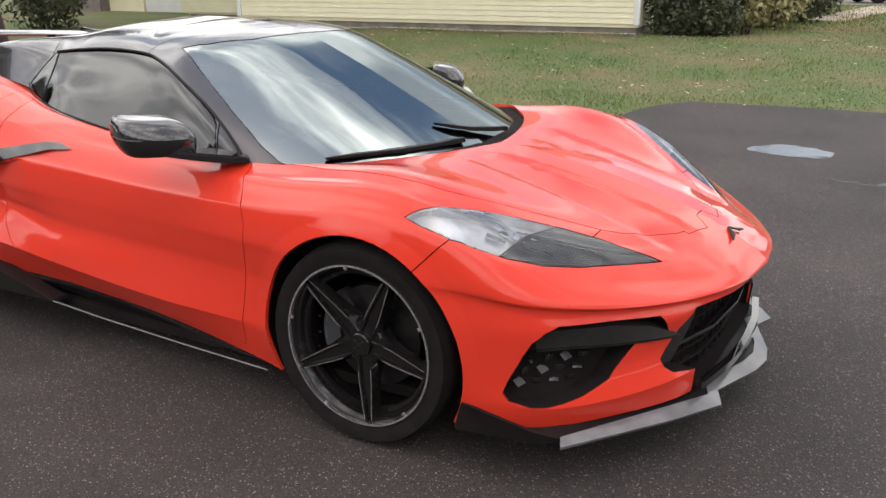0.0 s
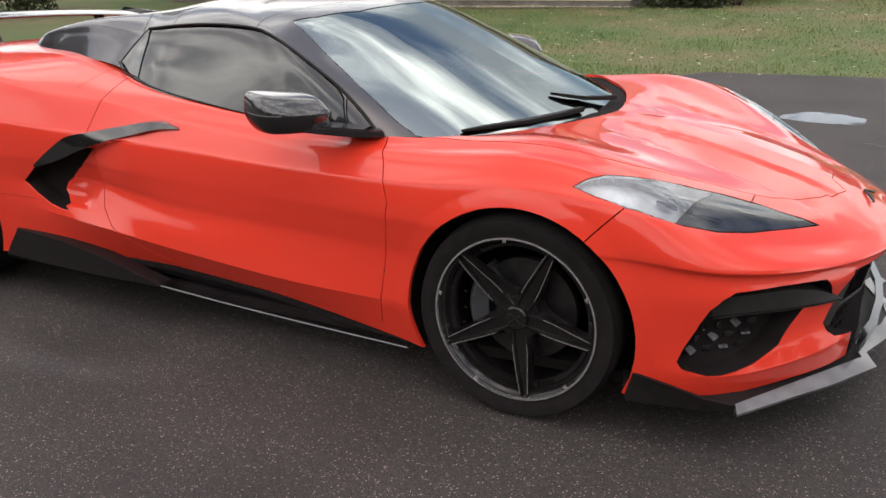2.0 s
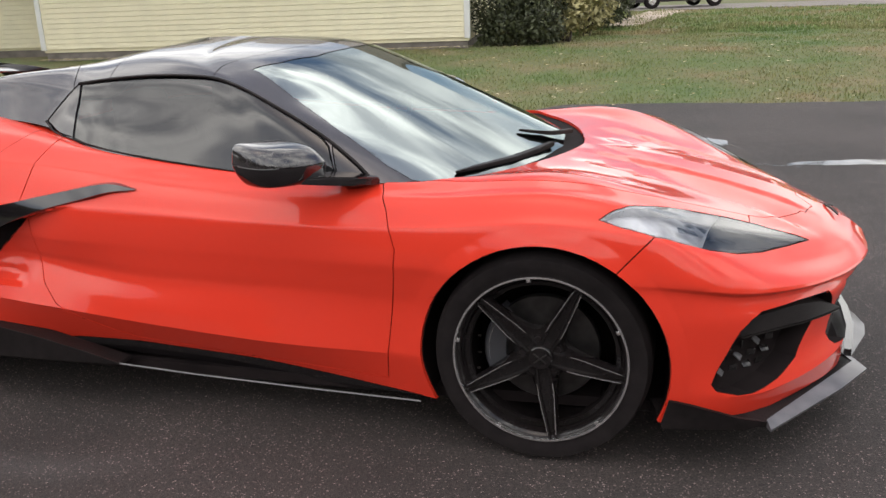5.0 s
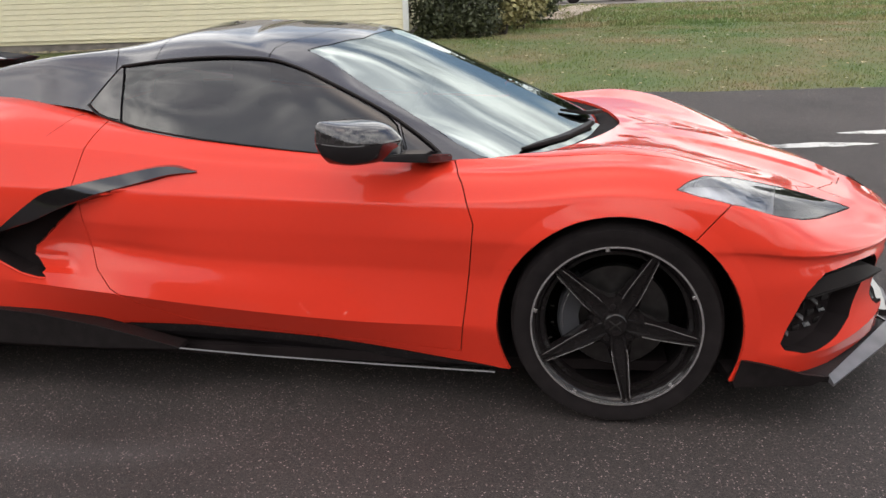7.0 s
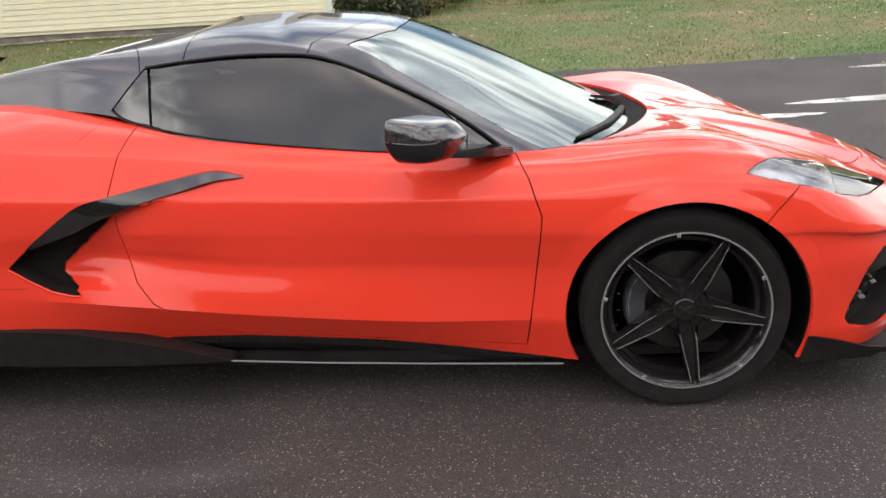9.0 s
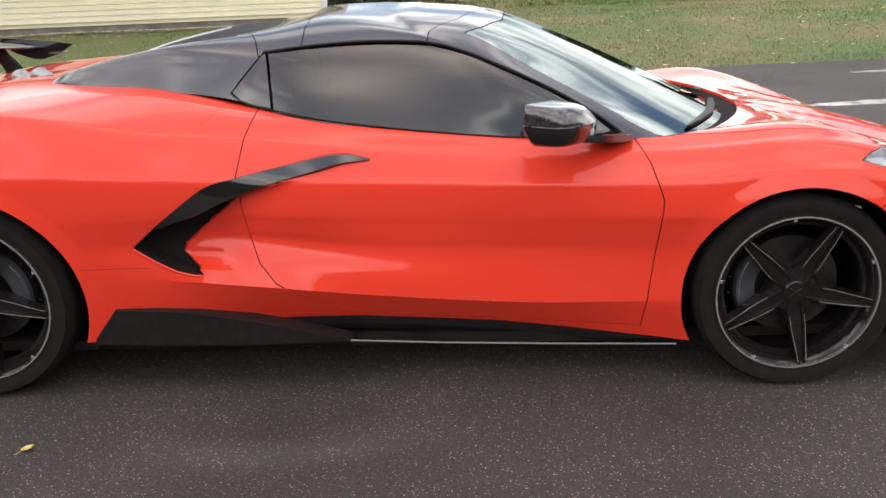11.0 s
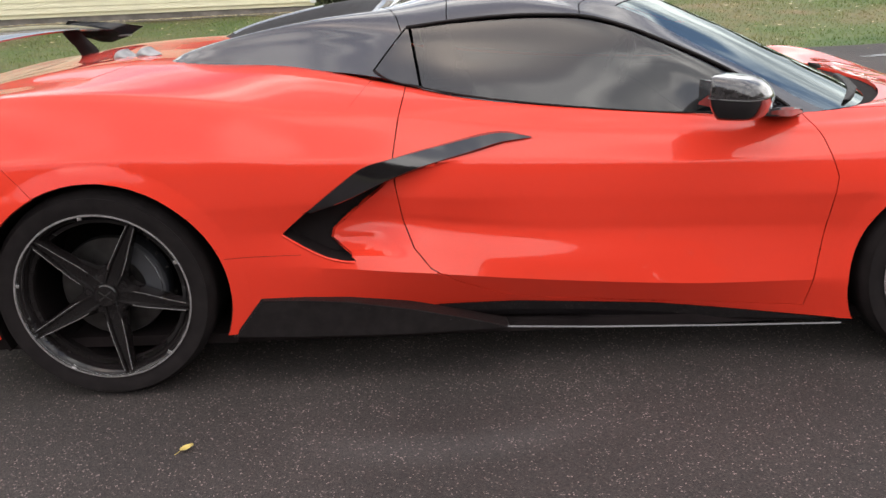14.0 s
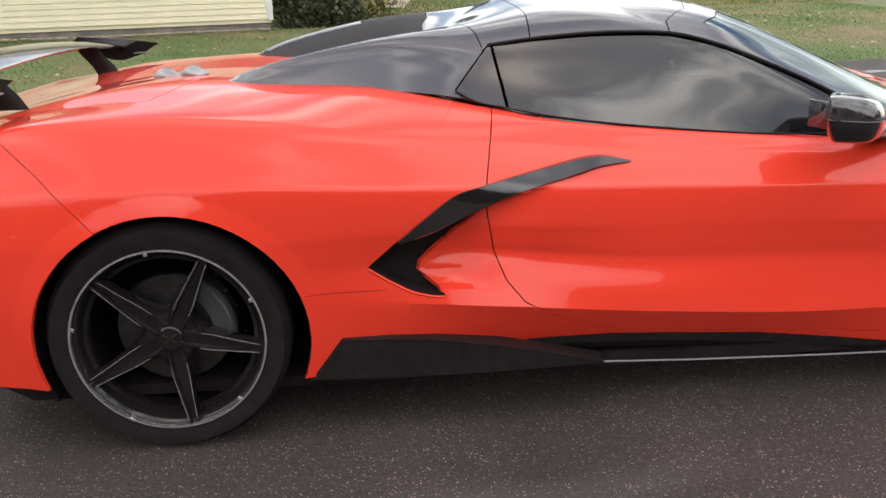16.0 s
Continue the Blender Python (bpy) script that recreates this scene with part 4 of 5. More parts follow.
def grille():
    b = bmesh.new()
    bar(b, [(2.20, -.44, .335), (2.26, -.25, .338), (2.28, 0, .34), (2.26, .25, .338), (2.20, .44, .335)], .014, .006, (0, 0, 1))
    part("grille_bar", b, GLOSS, car, "horizontal grille bar")
    for k in range(5):
        z = .24 + .045 * k
        b = bar(bmesh.new(), [(2.17, -.5, z), (2.235, -.25, z), (2.25, 0, z), (2.235, .25, z), (2.17, .5, z)], .006, .003, (0, 0, 1))
        part("grille_slat", b, VOID, car)
    for k in range(17):
        y = -.48 + .06 * k
        b = bar(bmesh.new(), [(2.245 - .3 * y * y, y, .2), (2.245 - .3 * y * y, y, .45)], .003, .004, (1, 0, 0))
        part("grille_slat", b, VOID, car)
    b = bmesh.new()
    bar(b, [(2.285, -.42, .205), (2.325, -.2, .205), (2.335, 0, .205), (2.325, .2, .205), (2.285, .42, .205)], .012, .012, (0, 0, 1))
    part("lower_grille_lip", b, GLOSS, car, "black lip under the grille", 25)
    b = bmesh.new()
    for s in (-1, 1):
        bar(b, [(2.238, s * .003, .598), (2.262, s * .035, .586), (2.272, s * .075, .579)], [.005, .008, .002], .002, (.35, 0, 1))
    part("emblem", b, BLACK, car, "small black V-shaped nose emblem")


def door_mirror(s):
    arm = new("door_mirror")
    arm.parent = car
    arm["label"] = "dark glossy door mirror on a black foot"
    # Plan outlines from the underside to the top: rear outer corner, outer side, front, tip, inner corner, middle of the glass.
    levels = [
        (.846, (.518, 1.000), (.59, 1.020), (.655, .965), (.680, .90), (.575, .90), (.545, .945)),
        (.851, (.508, 1.018), (.588, 1.045), (.668, .975), (.698, .895), (.555, .892), (.530, .950)),
        (.885, (.486, 1.034), (.585, 1.066), (.678, .982), (.706, .893), (.547, .888), (.512, .960)),
        (.914, (.477, 1.038), (.585, 1.072), (.680, .984), (.706, .893), (.545, .888), (.506, .962)),
        (.935, (.477, 1.038), (.583, 1.070), (.672, .984), (.694, .897), (.547, .890), (.507, .963)),
        (.962, (.480, 1.034), (.578, 1.060), (.652, .984), (.668, .903), (.550, .895), (.510, .965)),
        (.974, (.486, 1.024), (.570, 1.044), (.628, .978), (.636, .915), (.555, .905), (.516, .965)),
        (.978, (.515, 1.000), (.560, 1.010), (.600, .970), (.600, .935), (.562, .930), (.538, .962)),
    ]
    stack = np.array([[(x, w, lv[0] - (x - .48) * (lv[0] - .846) * .75) for x, w in smooth_loop([lv[1], (lv[1][0] + .012, lv[1][1] + .010), *lv[2:5], (lv[5][0] + .008, lv[5][1] - .004), lv[5], lv[6]], 5)] for lv in levels])
    rings = np.array([spline(stack[:, i], 4) for i in range(stack.shape[1])]).transpose(1, 0, 2)
    seam_at = 12
    for name, a, z, material, label in (("lower_shell", 0, seam_at, GLOSS, "black lower mirror shell"), ("housing", seam_at, len(rings) - 1, MIRROR_CAP, "dark glossy patterned mirror cap")):
        b = bmesh.new()
        lift = .0015 if a else 0
        rows = [[b.verts.new((x, s * w, h + (lift if i == 0 else 0))) for x, w, h in ring] for i, ring in enumerate(rings[a : z + 1])]
        n = len(rows[0])
        for p, q in zip(rows, rows[1:]):
            for j in range(n):
                b.faces.new((p[j], p[(j + 1) % n], q[(j + 1) % n], q[j]))
        b.faces.new(rows[0])
        b.faces.new(rows[-1])
        part(name, b, material, arm, label, 50)
    b = box(bmesh.new(), (-.003, -.056, -.038), (.003, .056, .038), .0025)
    bmesh.ops.transform(b, matrix=pose(.507, s * .963, .915, 0, 0, s * -22), verts=b.verts)
    part("mirror_glass", b, MIRROR, arm, "mirror glass", 30)
    b = bmesh.new()
    bar(b, [(.83, s * .785, .826), (.76, s * .835, .836), (.69, s * .905, .851), (.61, s * .965, .860)], [.030, .052, .055, .045], [.011, .014, .013, .008], (0, 0, 1))
    bmesh.ops.bevel(b, geom=list(b.edges), offset=.005, segments=2, affect="EDGES")
    part("foot", b, GLOSS, arm, "black mirror foot", 40)
    line = [(x, s * w, h + .001) for x, w, h in rings[seam_at] if w > .98 and x < .64]
    line.sort(key=lambda p: p[0])
    part("trim_line", tube(bmesh.new(), line, .0016, 6), SILVER, arm, "thin bright seam line", 60)


def wiper(points):
    b = bmesh.new()
    bar(b, points, [.011, .015, .017, .013, .006], [.009, .008, .007, .006, .004], (0, 0, 1))
    bmesh.ops.bevel(b, geom=list(b.edges), offset=.003, segments=2, affect="EDGES")
    part("wiper", b, BLACK, car, "black wiper arm resting at the glass foot", 40)


def wing():
    w = new("rear_wing")
    w.parent = car
    w["label"] = "gloss black high rear wing on two struts"
    b, rows = bmesh.new(), []
    for k in range(29):
        y = -.865 + 1.73 * k / 28
        bow = 1 - (y / .865) ** 2
        front, rear = 1.048 + .034 * bow, 1.078 + .024 * bow
        sec = [(-1.838, front), (-1.85, front + .006), (-1.93, front * .55 + rear * .45 + .010), (-2.05, rear), (-2.05, rear - .005), (-1.93, front * .55 + rear * .45 - .006), (-1.85, front - .008)]
        rows.append([b.verts.new((x, y, z)) for x, z in sec])
    for p, q in zip(rows, rows[1:]):
        for j in range(7):
            b.faces.new((p[j], p[(j + 1) % 7], q[(j + 1) % 7], q[j]))
    part("wing_plane", b, CARBON, w, "glossy dark wing blade", 30)
    for s in (-1, 1):
        b = slab(bmesh.new(), [(-1.685, 1.060), (-1.80, 1.078), (-2.04, 1.098), (-2.07, 1.07), (-1.98, 1.02), (-1.90, .992), (-1.85, .988), (-1.77, 1.012)], (0, 2), s * .862, s * .872)
        part("end_plate", b, GLOSS, w, "pointed black end plate", 30)
        b = box(bmesh.new(), (-1.79, min(s * .80, s * .862), 1.018), (-1.745, max(s * .80, s * .862), 1.023))
        part("end_winglet", b, SILVER, w, "small bright winglet")
        b = bmesh.new()
        rows = []
        for x, z, c in ((-1.825, .945, 1.0), (-1.85, .99, .95), (-1.89, 1.035, .92), (-1.91, 1.066, .9)):
            rows.append([b.verts.new((x + dx * c, s * .54 + dy, z)) for dx, dy in ((.045, 0), (.025, .010), (-.035, .008), (-.05, 0), (-.035, -.008), (.025, -.010))])
        for p, q in zip(rows, rows[1:]):
            for j in range(6):
                b.faces.new((p[j], p[(j + 1) % 6], q[(j + 1) % 6], q[j]))
        b.faces.new(rows[0])
        b.faces.new(rows[-1])
        part("strut", b, BLACK, w, "", 40)
    w.matrix_world = pose(0, 0, 1.0, -1.5) @ pose(0, 0, -1.0)


def seal(points, s, name="window_seal", thick=.0055):
    b = tube(bmesh.new(), [(x, s * w, z) for x, w, z in points], thick, 6)
    part(name, b, BLACK, car, "", 60)


for s in (-1, 1):
    side_blade(s)
    fin(s)
    front_openings(s)
    door_mirror(s)
    seal(spline([(-.385, .556, 1.103), (-.219, .565, 1.121), (-.054, .572, 1.130), (.091, .583, 1.129), (.199, .595, 1.120), (.303, .628, 1.094), (.439, .672, 1.041), (.628, .727, .953), (.75, .772, .880), (.82, .803, .828)], 4), s)
    seal(spline([(-.495, .63, .977), (-.44, .665, .948), (-.342, .705, .928), (-.18, .737, .898), (.065, .767, .868), (.4, .79, .837), (.577, .799, .830), (.80, .80, .824)], 4), s, thick=.003)
splitter()
grille()
wing()
wiper([(1.27, -.10, .822), (1.235, -.25, .824), (1.18, -.42, .826), (1.10, -.58, .828), (1.05, -.66, .826)])
wiper([(1.30, .20, .822), (1.27, .10, .832), (1.235, .0, .845), (1.19, -.07, .862), (1.15, -.12, .875)])
for k in range(2):
    b = bmesh.new()
    bmesh.ops.create_uvsphere(b, u_segments=18, v_segments=10, radius=1)
    for v in b.verts:
        if v.co.z < 0:
            v.co.z *= .2
        if v.co.x > .2:
            v.co.z *= .35 + .5 * (1 - v.co.x)
    bmesh.ops.transform(b, matrix=pose(-1.440 + .10 * k, -.17 - .045 * k, .997 + .010 * k, 0, -6, -28) @ Matrix.Diagonal((.056, .034, .034, 1)), verts=b.verts)
    part("deck_vent", b, VENT, car, "bright curved vent on the engine cover", 60)
# Narrow joints that follow the skin.
from mathutils.bvhtree import BVHTree  # noqa: E402

skin_tree = BVHTree.FromBMesh(body)


def joint(points, down=False):
    line = []
    for a, b_, c in spline(points, 8):
        hit = skin_tree.ray_cast(Vector((a, b_, 3)) if down else Vector((a, -3, c)), Vector((0, 0, -1)) if down else Vector((0, 1, 0)))[0]
        if hit:
            line.append(hit)
    for s in (-1, 1):
        part("panel_joint", tube(bmesh.new(), [(p.x, -s * p.y, p.z) for p in line], .0006, 5), VOID, car, "", 60)


joint([(-.497, -.64, 0), (-.525, -.719, 0), (-.564, -.798, 0)], True)
joint([(-.985, 0, .462), (-.85, 0, .461), (-.735, 0, .458)])


# A rolled lip along the lower edge of each side intake.
line = []
for x, _, z in spline([(-.788, 0, .523), (-.722, 0, .478), (-.656, 0, .442), (-.602, 0, .427), (-.57, 0, .424)], 6):
    hit = skin_tree.ray_cast(Vector((x, -3, z)), Vector((0, 1, 0)))[0]
    if hit:
        line.append(hit)
for s in (-1, 1):
    part("intake_lip", tube(bmesh.new(), [(p.x, -s * (p.y + .001), p.z) for p in line], .0042, 8), PAINT, car, "", 60)


# ---- ground ----
def plane_mat_asphalt():
    m = mat("asphalt", (0.048, 0.044, 0.044), rough=0.75)
    nt = m.node_tree
    p = nt.nodes["Principled BSDF"]
    link = nt.links.new
    co = nt.nodes.new("ShaderNodeTexCoord")
    big = nt.nodes.new("ShaderNodeTexNoise")
    big.inputs["Scale"].default_value, big.inputs["Detail"].default_value = 0.9, 8
    r1 = nt.nodes.new("ShaderNodeValToRGB")
    r1.color_ramp.elements[0].position, r1.color_ramp.elements[1].position = 0.32, 0.72
    r1.color_ramp.elements[0].color, r1.color_ramp.elements[1].color = (.030, .0235, .022, 1), (.060, .048, .045, 1)
    vor = nt.nodes.new("ShaderNodeTexVoronoi")
    vor.inputs["Scale"].default_value = 245
    pick = nt.nodes.new("ShaderNodeSeparateColor")
    r2 = nt.nodes.new("ShaderNodeValToRGB")
    r2.color_ramp.elements[0].position, r2.color_ramp.elements[1].position = 0.0, 1.0
    r2.color_ramp.elements[0].color, r2.color_ramp.elements[1].color = (.35, .35, .35, 1), (1.3, 1.3, 1.3, 1)
    e = r2.color_ramp.elements.new(0.952)
    e.color = (1.35, 1.33, 1.3, 1)
    e = r2.color_ramp.elements.new(0.966)
    e.color = (7.8, 7.5, 7.3, 1)
    mul = nt.nodes.new("ShaderNodeMix")
    mul.data_type, mul.blend_type = "RGBA", "MULTIPLY"
    mul.inputs["Factor"].default_value = 1.0
    b = nt.nodes.new("ShaderNodeBump")
    b.inputs["Strength"].default_value, b.inputs["Distance"].default_value = 0.7, 0.004
    link(co.outputs["Object"], big.inputs["Vector"])
    link(co.outputs["Object"], vor.inputs["Vector"])
    link(big.outputs["Fac"], r1.inputs["Fac"])
    link(vor.outputs["Color"], pick.inputs["Color"])
    link(pick.outputs["Red"], r2.inputs["Fac"])
    link(r1.outputs["Color"], mul.inputs["A"])
    link(r2.outputs["Color"], mul.inputs["B"])
    # A faint pale scrub mark in an arc.
    arc = nt.nodes.new("ShaderNodeVectorMath")
    arc.operation = "DISTANCE"
    arc.inputs[1].default_value = (-.37, -.22, 0)
    off = nt.nodes.new("ShaderNodeMath")
    off.operation = "SUBTRACT"
    off.inputs[1].default_value = 1.12
    away = nt.nodes.new("ShaderNodeMath")
    away.operation = "ABSOLUTE"
    fade = nt.nodes.new("ShaderNodeMapRange")
    fade.interpolation_type = "SMOOTHSTEP"
    fade.inputs["From Min"].default_value, fade.inputs["From Max"].default_value = 0.0, 0.13
    fade.inputs["To Min"].default_value, fade.inputs["To Max"].default_value = 0.018, 0.0
    near = nt.nodes.new("ShaderNodeVectorMath")
    near.operation = "DISTANCE"
    near.inputs[1].default_value = (-.28, -1.36, 0)
    ends = nt.nodes.new("ShaderNodeMapRange")
    ends.interpolation_type = "SMOOTHSTEP"
    ends.inputs["From Min"].default_value, ends.inputs["From Max"].default_value = 0.15, 0.62
    ends.inputs["To Min"].default_value, ends.inputs["To Max"].default_value = 1.0, 0.0
    both = nt.nodes.new("ShaderNodeMath")
    both.operation = "MULTIPLY"
    link(co.outputs["Object"], near.inputs[0])
    link(near.outputs["Value"], ends.inputs["Value"])
    link(fade.outputs["Result"], both.inputs[0])
    link(ends.outputs["Result"], both.inputs[1])
    add = nt.nodes.new("ShaderNodeMix")
    add.data_type, add.blend_type = "RGBA", "ADD"
    add.inputs["Factor"].default_value = 1.0
    link(co.outputs["Object"], arc.inputs[0])
    link(arc.outputs["Value"], off.inputs[0])
    link(off.outputs["Value"], away.inputs[0])
    link(away.outputs["Value"], fade.inputs["Value"])
    link(mul.outputs["Result"], add.inputs["A"])
    link(both.outputs["Value"], add.inputs["B"])
    link(add.outputs["Result"], p.inputs["Base Color"])
    link(vor.outputs["Distance"], b.inputs["Height"])
    link(b.outputs["Normal"], p.inputs["Normal"])
    return m


ASPHALT = plane_mat_asphalt()


def grass_mat(name, lift):
    m = mat(name, (0.1, 0.11, 0.04), rough=0.95)
    nt = m.node_tree
    p = nt.nodes["Principled BSDF"]
    link = nt.links.new
    co = nt.nodes.new("ShaderNodeTexCoord")
    big = nt.nodes.new("ShaderNodeTexNoise")
    big.inputs["Scale"].default_value, big.inputs["Detail"].default_value, big.inputs["Roughness"].default_value = 0.45, 8, 0.62
    ramp = nt.nodes.new("ShaderNodeValToRGB")
    e = ramp.color_ramp.elements
    e[0].position, e[0].color = 0.30, (.050, .090, .026, 1)
    e[1].position, e[1].color = 0.68, (.20, .145, .085, 1)
    k = e.new(0.43)
    k.color = (.092, .122, .040, 1)
    k = e.new(0.54)
    k.color = (.122, .124, .052, 1)
    fine = nt.nodes.new("ShaderNodeTexNoise")
    fine.inputs["Scale"].default_value, fine.inputs["Detail"].default_value = 28, 6
    r2 = nt.nodes.new("ShaderNodeValToRGB")
    r2.color_ramp.elements[0].position, r2.color_ramp.elements[1].position = 0.3, 0.72
    r2.color_ramp.elements[0].color, r2.color_ramp.elements[1].color = (.7, .7, .7, 1), (1.3, 1.3, 1.3, 1)
    mul = nt.nodes.new("ShaderNodeMix")
    mul.data_type, mul.blend_type = "RGBA", "MULTIPLY"
    mul.inputs["Factor"].default_value = 1.0
    isl = nt.nodes.new("ShaderNodeNewGeometry")
    var = nt.nodes.new("ShaderNodeMapRange")
    var.inputs["To Min"].default_value, var.inputs["To Max"].default_value = 0.92 * lift, 1.1 * lift
    mul2 = nt.nodes.new("ShaderNodeMix")
    mul2.data_type, mul2.blend_type = "RGBA", "MULTIPLY"
    mul2.inputs["Factor"].default_value = 1.0
    link(co.outputs["Object"], big.inputs["Vector"])
    link(co.outputs["Object"], fine.inputs["Vector"])
    link(big.outputs["Fac"], ramp.inputs["Fac"])
    link(fine.outputs["Fac"], r2.inputs["Fac"])
    link(ramp.outputs["Color"], mul.inputs["A"])
    link(r2.outputs["Color"], mul.inputs["B"])
    link(isl.outputs["Random Per Island"], var.inputs["Value"])
    link(mul.outputs["Result"], mul2.inputs["A"])
    link(var.outputs["Result"], mul2.inputs["B"])
    link(mul2.outputs["Result"], p.inputs["Base Color"])
    return m


def leaf_mat(name, dark, light):
    m = mat(name, dark, rough=0.6)
    nt = m.node_tree
    isl = nt.nodes.new("ShaderNodeNewGeometry")
    ramp = nt.nodes.new("ShaderNodeValToRGB")
    ramp.color_ramp.elements[0].color, ramp.color_ramp.elements[1].color = (*dark, 1), (*light, 1)
    nt.links.new(isl.outputs["Random Per Island"], ramp.inputs["Fac"])
    nt.links.new(ramp.outputs["Color"], nt.nodes["Principled BSDF"].inputs["Base Color"])
    return m


GRASS, BLADE = grass_mat("lawn", 1.15), grass_mat("grass_blade", 1.75)
SIDING = mat("cream_siding", (0.80, 0.735, 0.52), rough=0.5, vary=0.05, scale=3)
TRIM = mat("white_trim", (0.82, 0.82, 0.80), rough=0.5, vary=0.04, scale=5)
CONCRETE = mat("concrete_and_shaded_wall", (0.20, 0.175, 0.155), rough=0.9, vary=0.35, scale=4, bump=0.4, bscale=30)
BARK = mat("bark", (0.07, 0.055, 0.045), rough=0.9, vary=0.3, scale=12, bump=0.6, bscale=30)
DARK_LEAF = leaf_mat("dark_evergreen_leaf", (0.022, 0.028, 0.012), (0.075, 0.085, 0.035))
PALE_LEAF = leaf_mat("pale_yellow_green_leaf", (0.16, 0.15, 0.06), (0.42, 0.37, 0.17))
TREE_LEAF = leaf_mat("tree_leaf", (0.02, 0.03, 0.010), (0.07, 0.09, 0.03))
DRY_LEAF = leaf_mat("fallen_leaf", (0.30, 0.20, 0.07), (0.62, 0.55, 0.38))
WOOD = mat("weathered_wood", (0.20, 0.17, 0.12), rough=0.85, vary=0.3, scale=6, bump=0.4, bscale=25)
WARM_WOOD = mat("warm_brown_wood", (0.36, 0.20, 0.12), rough=0.8, vary=0.25, scale=7, bump=0.3, bscale=25)
DARK_BARK = mat("dark_brown_bark", (0.050, 0.028, 0.025), rough=0.9, vary=0.35, scale=10, bump=0.7, bscale=26)
GRAVEL = mat("pale_gravel", (0.42, 0.34, 0.27), rough=0.95, vary=0.25, scale=8, bump=0.6, bscale=50)
WATER = mat("puddle_water", (0.17, 0.165, 0.165), rough=0.12, vary=0.1, scale=3)
LEAF_YELLOW = mat("yellow_leaf", (0.55, 0.42, 0.12), rough=0.6, vary=0.35, scale=40)


def rise(x, y):
    """Height of the lawn: level by the driveway, climbing to the house."""
    k = min(1, max(0, (y - 7.4) / 5.6))
    return -.012 + .262 * k * k * (3 - 2 * k) + .02 * k * noise.noise((x * .5, y * .5, 0))


xs = [-900, -300, -100, -50, -30] + [-24 + 1.0 * k for k in range(49)] + [30, 50, 100, 300, 900]
ys = [-900, -300, -100, -40, -15, 0, 4] + [5 + .6 * k for k in range(24)] + [21, 26, 34, 50, 100, 300, 900]
verts = [(x, y, rise(x, y)) for y in ys for x in xs]
nx = len(xs)
faces = [(j * nx + i, j * nx + i + 1, (j + 1) * nx + i + 1, (j + 1) * nx + i) for j in range(len(ys) - 1) for i in range(nx - 1)]
ground = tagged(obj("ground", verts, faces, GRASS), "mown lawn, green with brown patches", "ground", kind="structure")

EDGE = [(30, 8.4), (12, 8.2), (6.3, 7.9), (5.2, 7.62), (4.2, 7.55), (3.4, 7.42), (2.6, 7.30), (1.8, 7.32), (.9, 7.22), (.30, 7.12), (.05, 6.75), (-.05, 6.2), (-.1, 5.5), (-1.5, 5.2), (-30, 5.0)]
edge = []
for (x0, y0), (x1, y1) in zip(EDGE, EDGE[1:]):
    n = max(1, int(math.hypot(x1 - x0, y1 - y0) / .12)) if abs(x0) < 13 and abs(x1) < 13 else 1
    for k in range(n):
        x, y = x0 + (x1 - x0) * k / n, y0 + (y1 - y0) * k / n
        edge.append((x, y + .05 * noise.noise((x * 3, y * 3, 1)) + .03 * noise.noise((x * 11, y * 11, 2))))
drive = part("driveway", slab(bmesh.new(), [(-30, -15), (30, -15)] + edge + [(-30, 5.0)], (0, 1), -.10, 0), ASPHALT, smooth=0)
tagged(drive, "worn dark grey asphalt driveway with pale stone specks", "driveway", kind="structure")


def on_drive(x, y):
    return inside(x, y, [(-30, -15), (30, -15)] + EDGE)


def blades(name, count, box_, size, material, label, test=None, category="grass"):
    """Thin upright grass blades, three corners each, in one mesh."""
    rng = np.random.default_rng(4)
    vs, fs = [], []
    for _ in range(count):
        x = rng.uniform(box_[0], box_[1])
        y = box_[2] + (box_[3] - box_[2]) * rng.random() ** 1.35
        if on_drive(x, y) or (test and not test(x, y)):
            continue
        h = size * rng.uniform(.5, 1.5) * (1.25 if noise.noise((x * .8, y * .8, 5)) > .1 else .8)
        a, l = rng.uniform(0, 6.3), rng.uniform(-.7, .7)
        z = rise(x, y)
        c, s = math.cos(a) * size * .28, math.sin(a) * size * .28
        k = len(vs)
        vs += [(x - c, y - s, z - .005), (x + c, y + s, z - .005), (x + l * h * s / size * 2 + rng.normal(0, .3) * h, y - l * h + rng.normal(0, .2) * h, z + h)]
        fs.append((k, k + 1, k + 2))
    return tagged(obj(name, vs, fs, material, smooth=False), label, category, kind="stuff")


blades("grass", 120000, (-10, 10, 5.2, 17.5), .030, BLADE, "short uneven lawn grass blades")


blades("far_grass", 30000, (-4, 16, 17, 32), .07, BLADE, "lawn grass further off")


def strewn(name, count, box_, size, material, label, test):
    rng = np.random.default_rng(8)
    vs, fs = [], []
    for _ in range(count):
        x, y = rng.uniform(box_[0], box_[1]), rng.uniform(box_[2], box_[3])
        if not test(x, y):
            continue
        z = .006 if on_drive(x, y) else rise(x, y) + .045
        s, a, t = size * rng.uniform(.5, 1.3), rng.uniform(0, 6.3), rng.uniform(-.4, .4)
        k = len(vs)
        for dx, dy, dz in ((1, 0, .25), (.2, .55, 0), (-1, 0, .3), (-.1, -.5, t)):
            vs.append((x + s * (dx * math.cos(a) - dy * math.sin(a)), y + s * (dx * math.sin(a) + dy * math.cos(a)), z + s * max(0, dz)))
        fs += [(k, k + 1, k + 2), (k, k + 2, k + 3)]
    return tagged(obj(name, vs, fs, material, smooth=False), label, "leaves", kind="stuff")


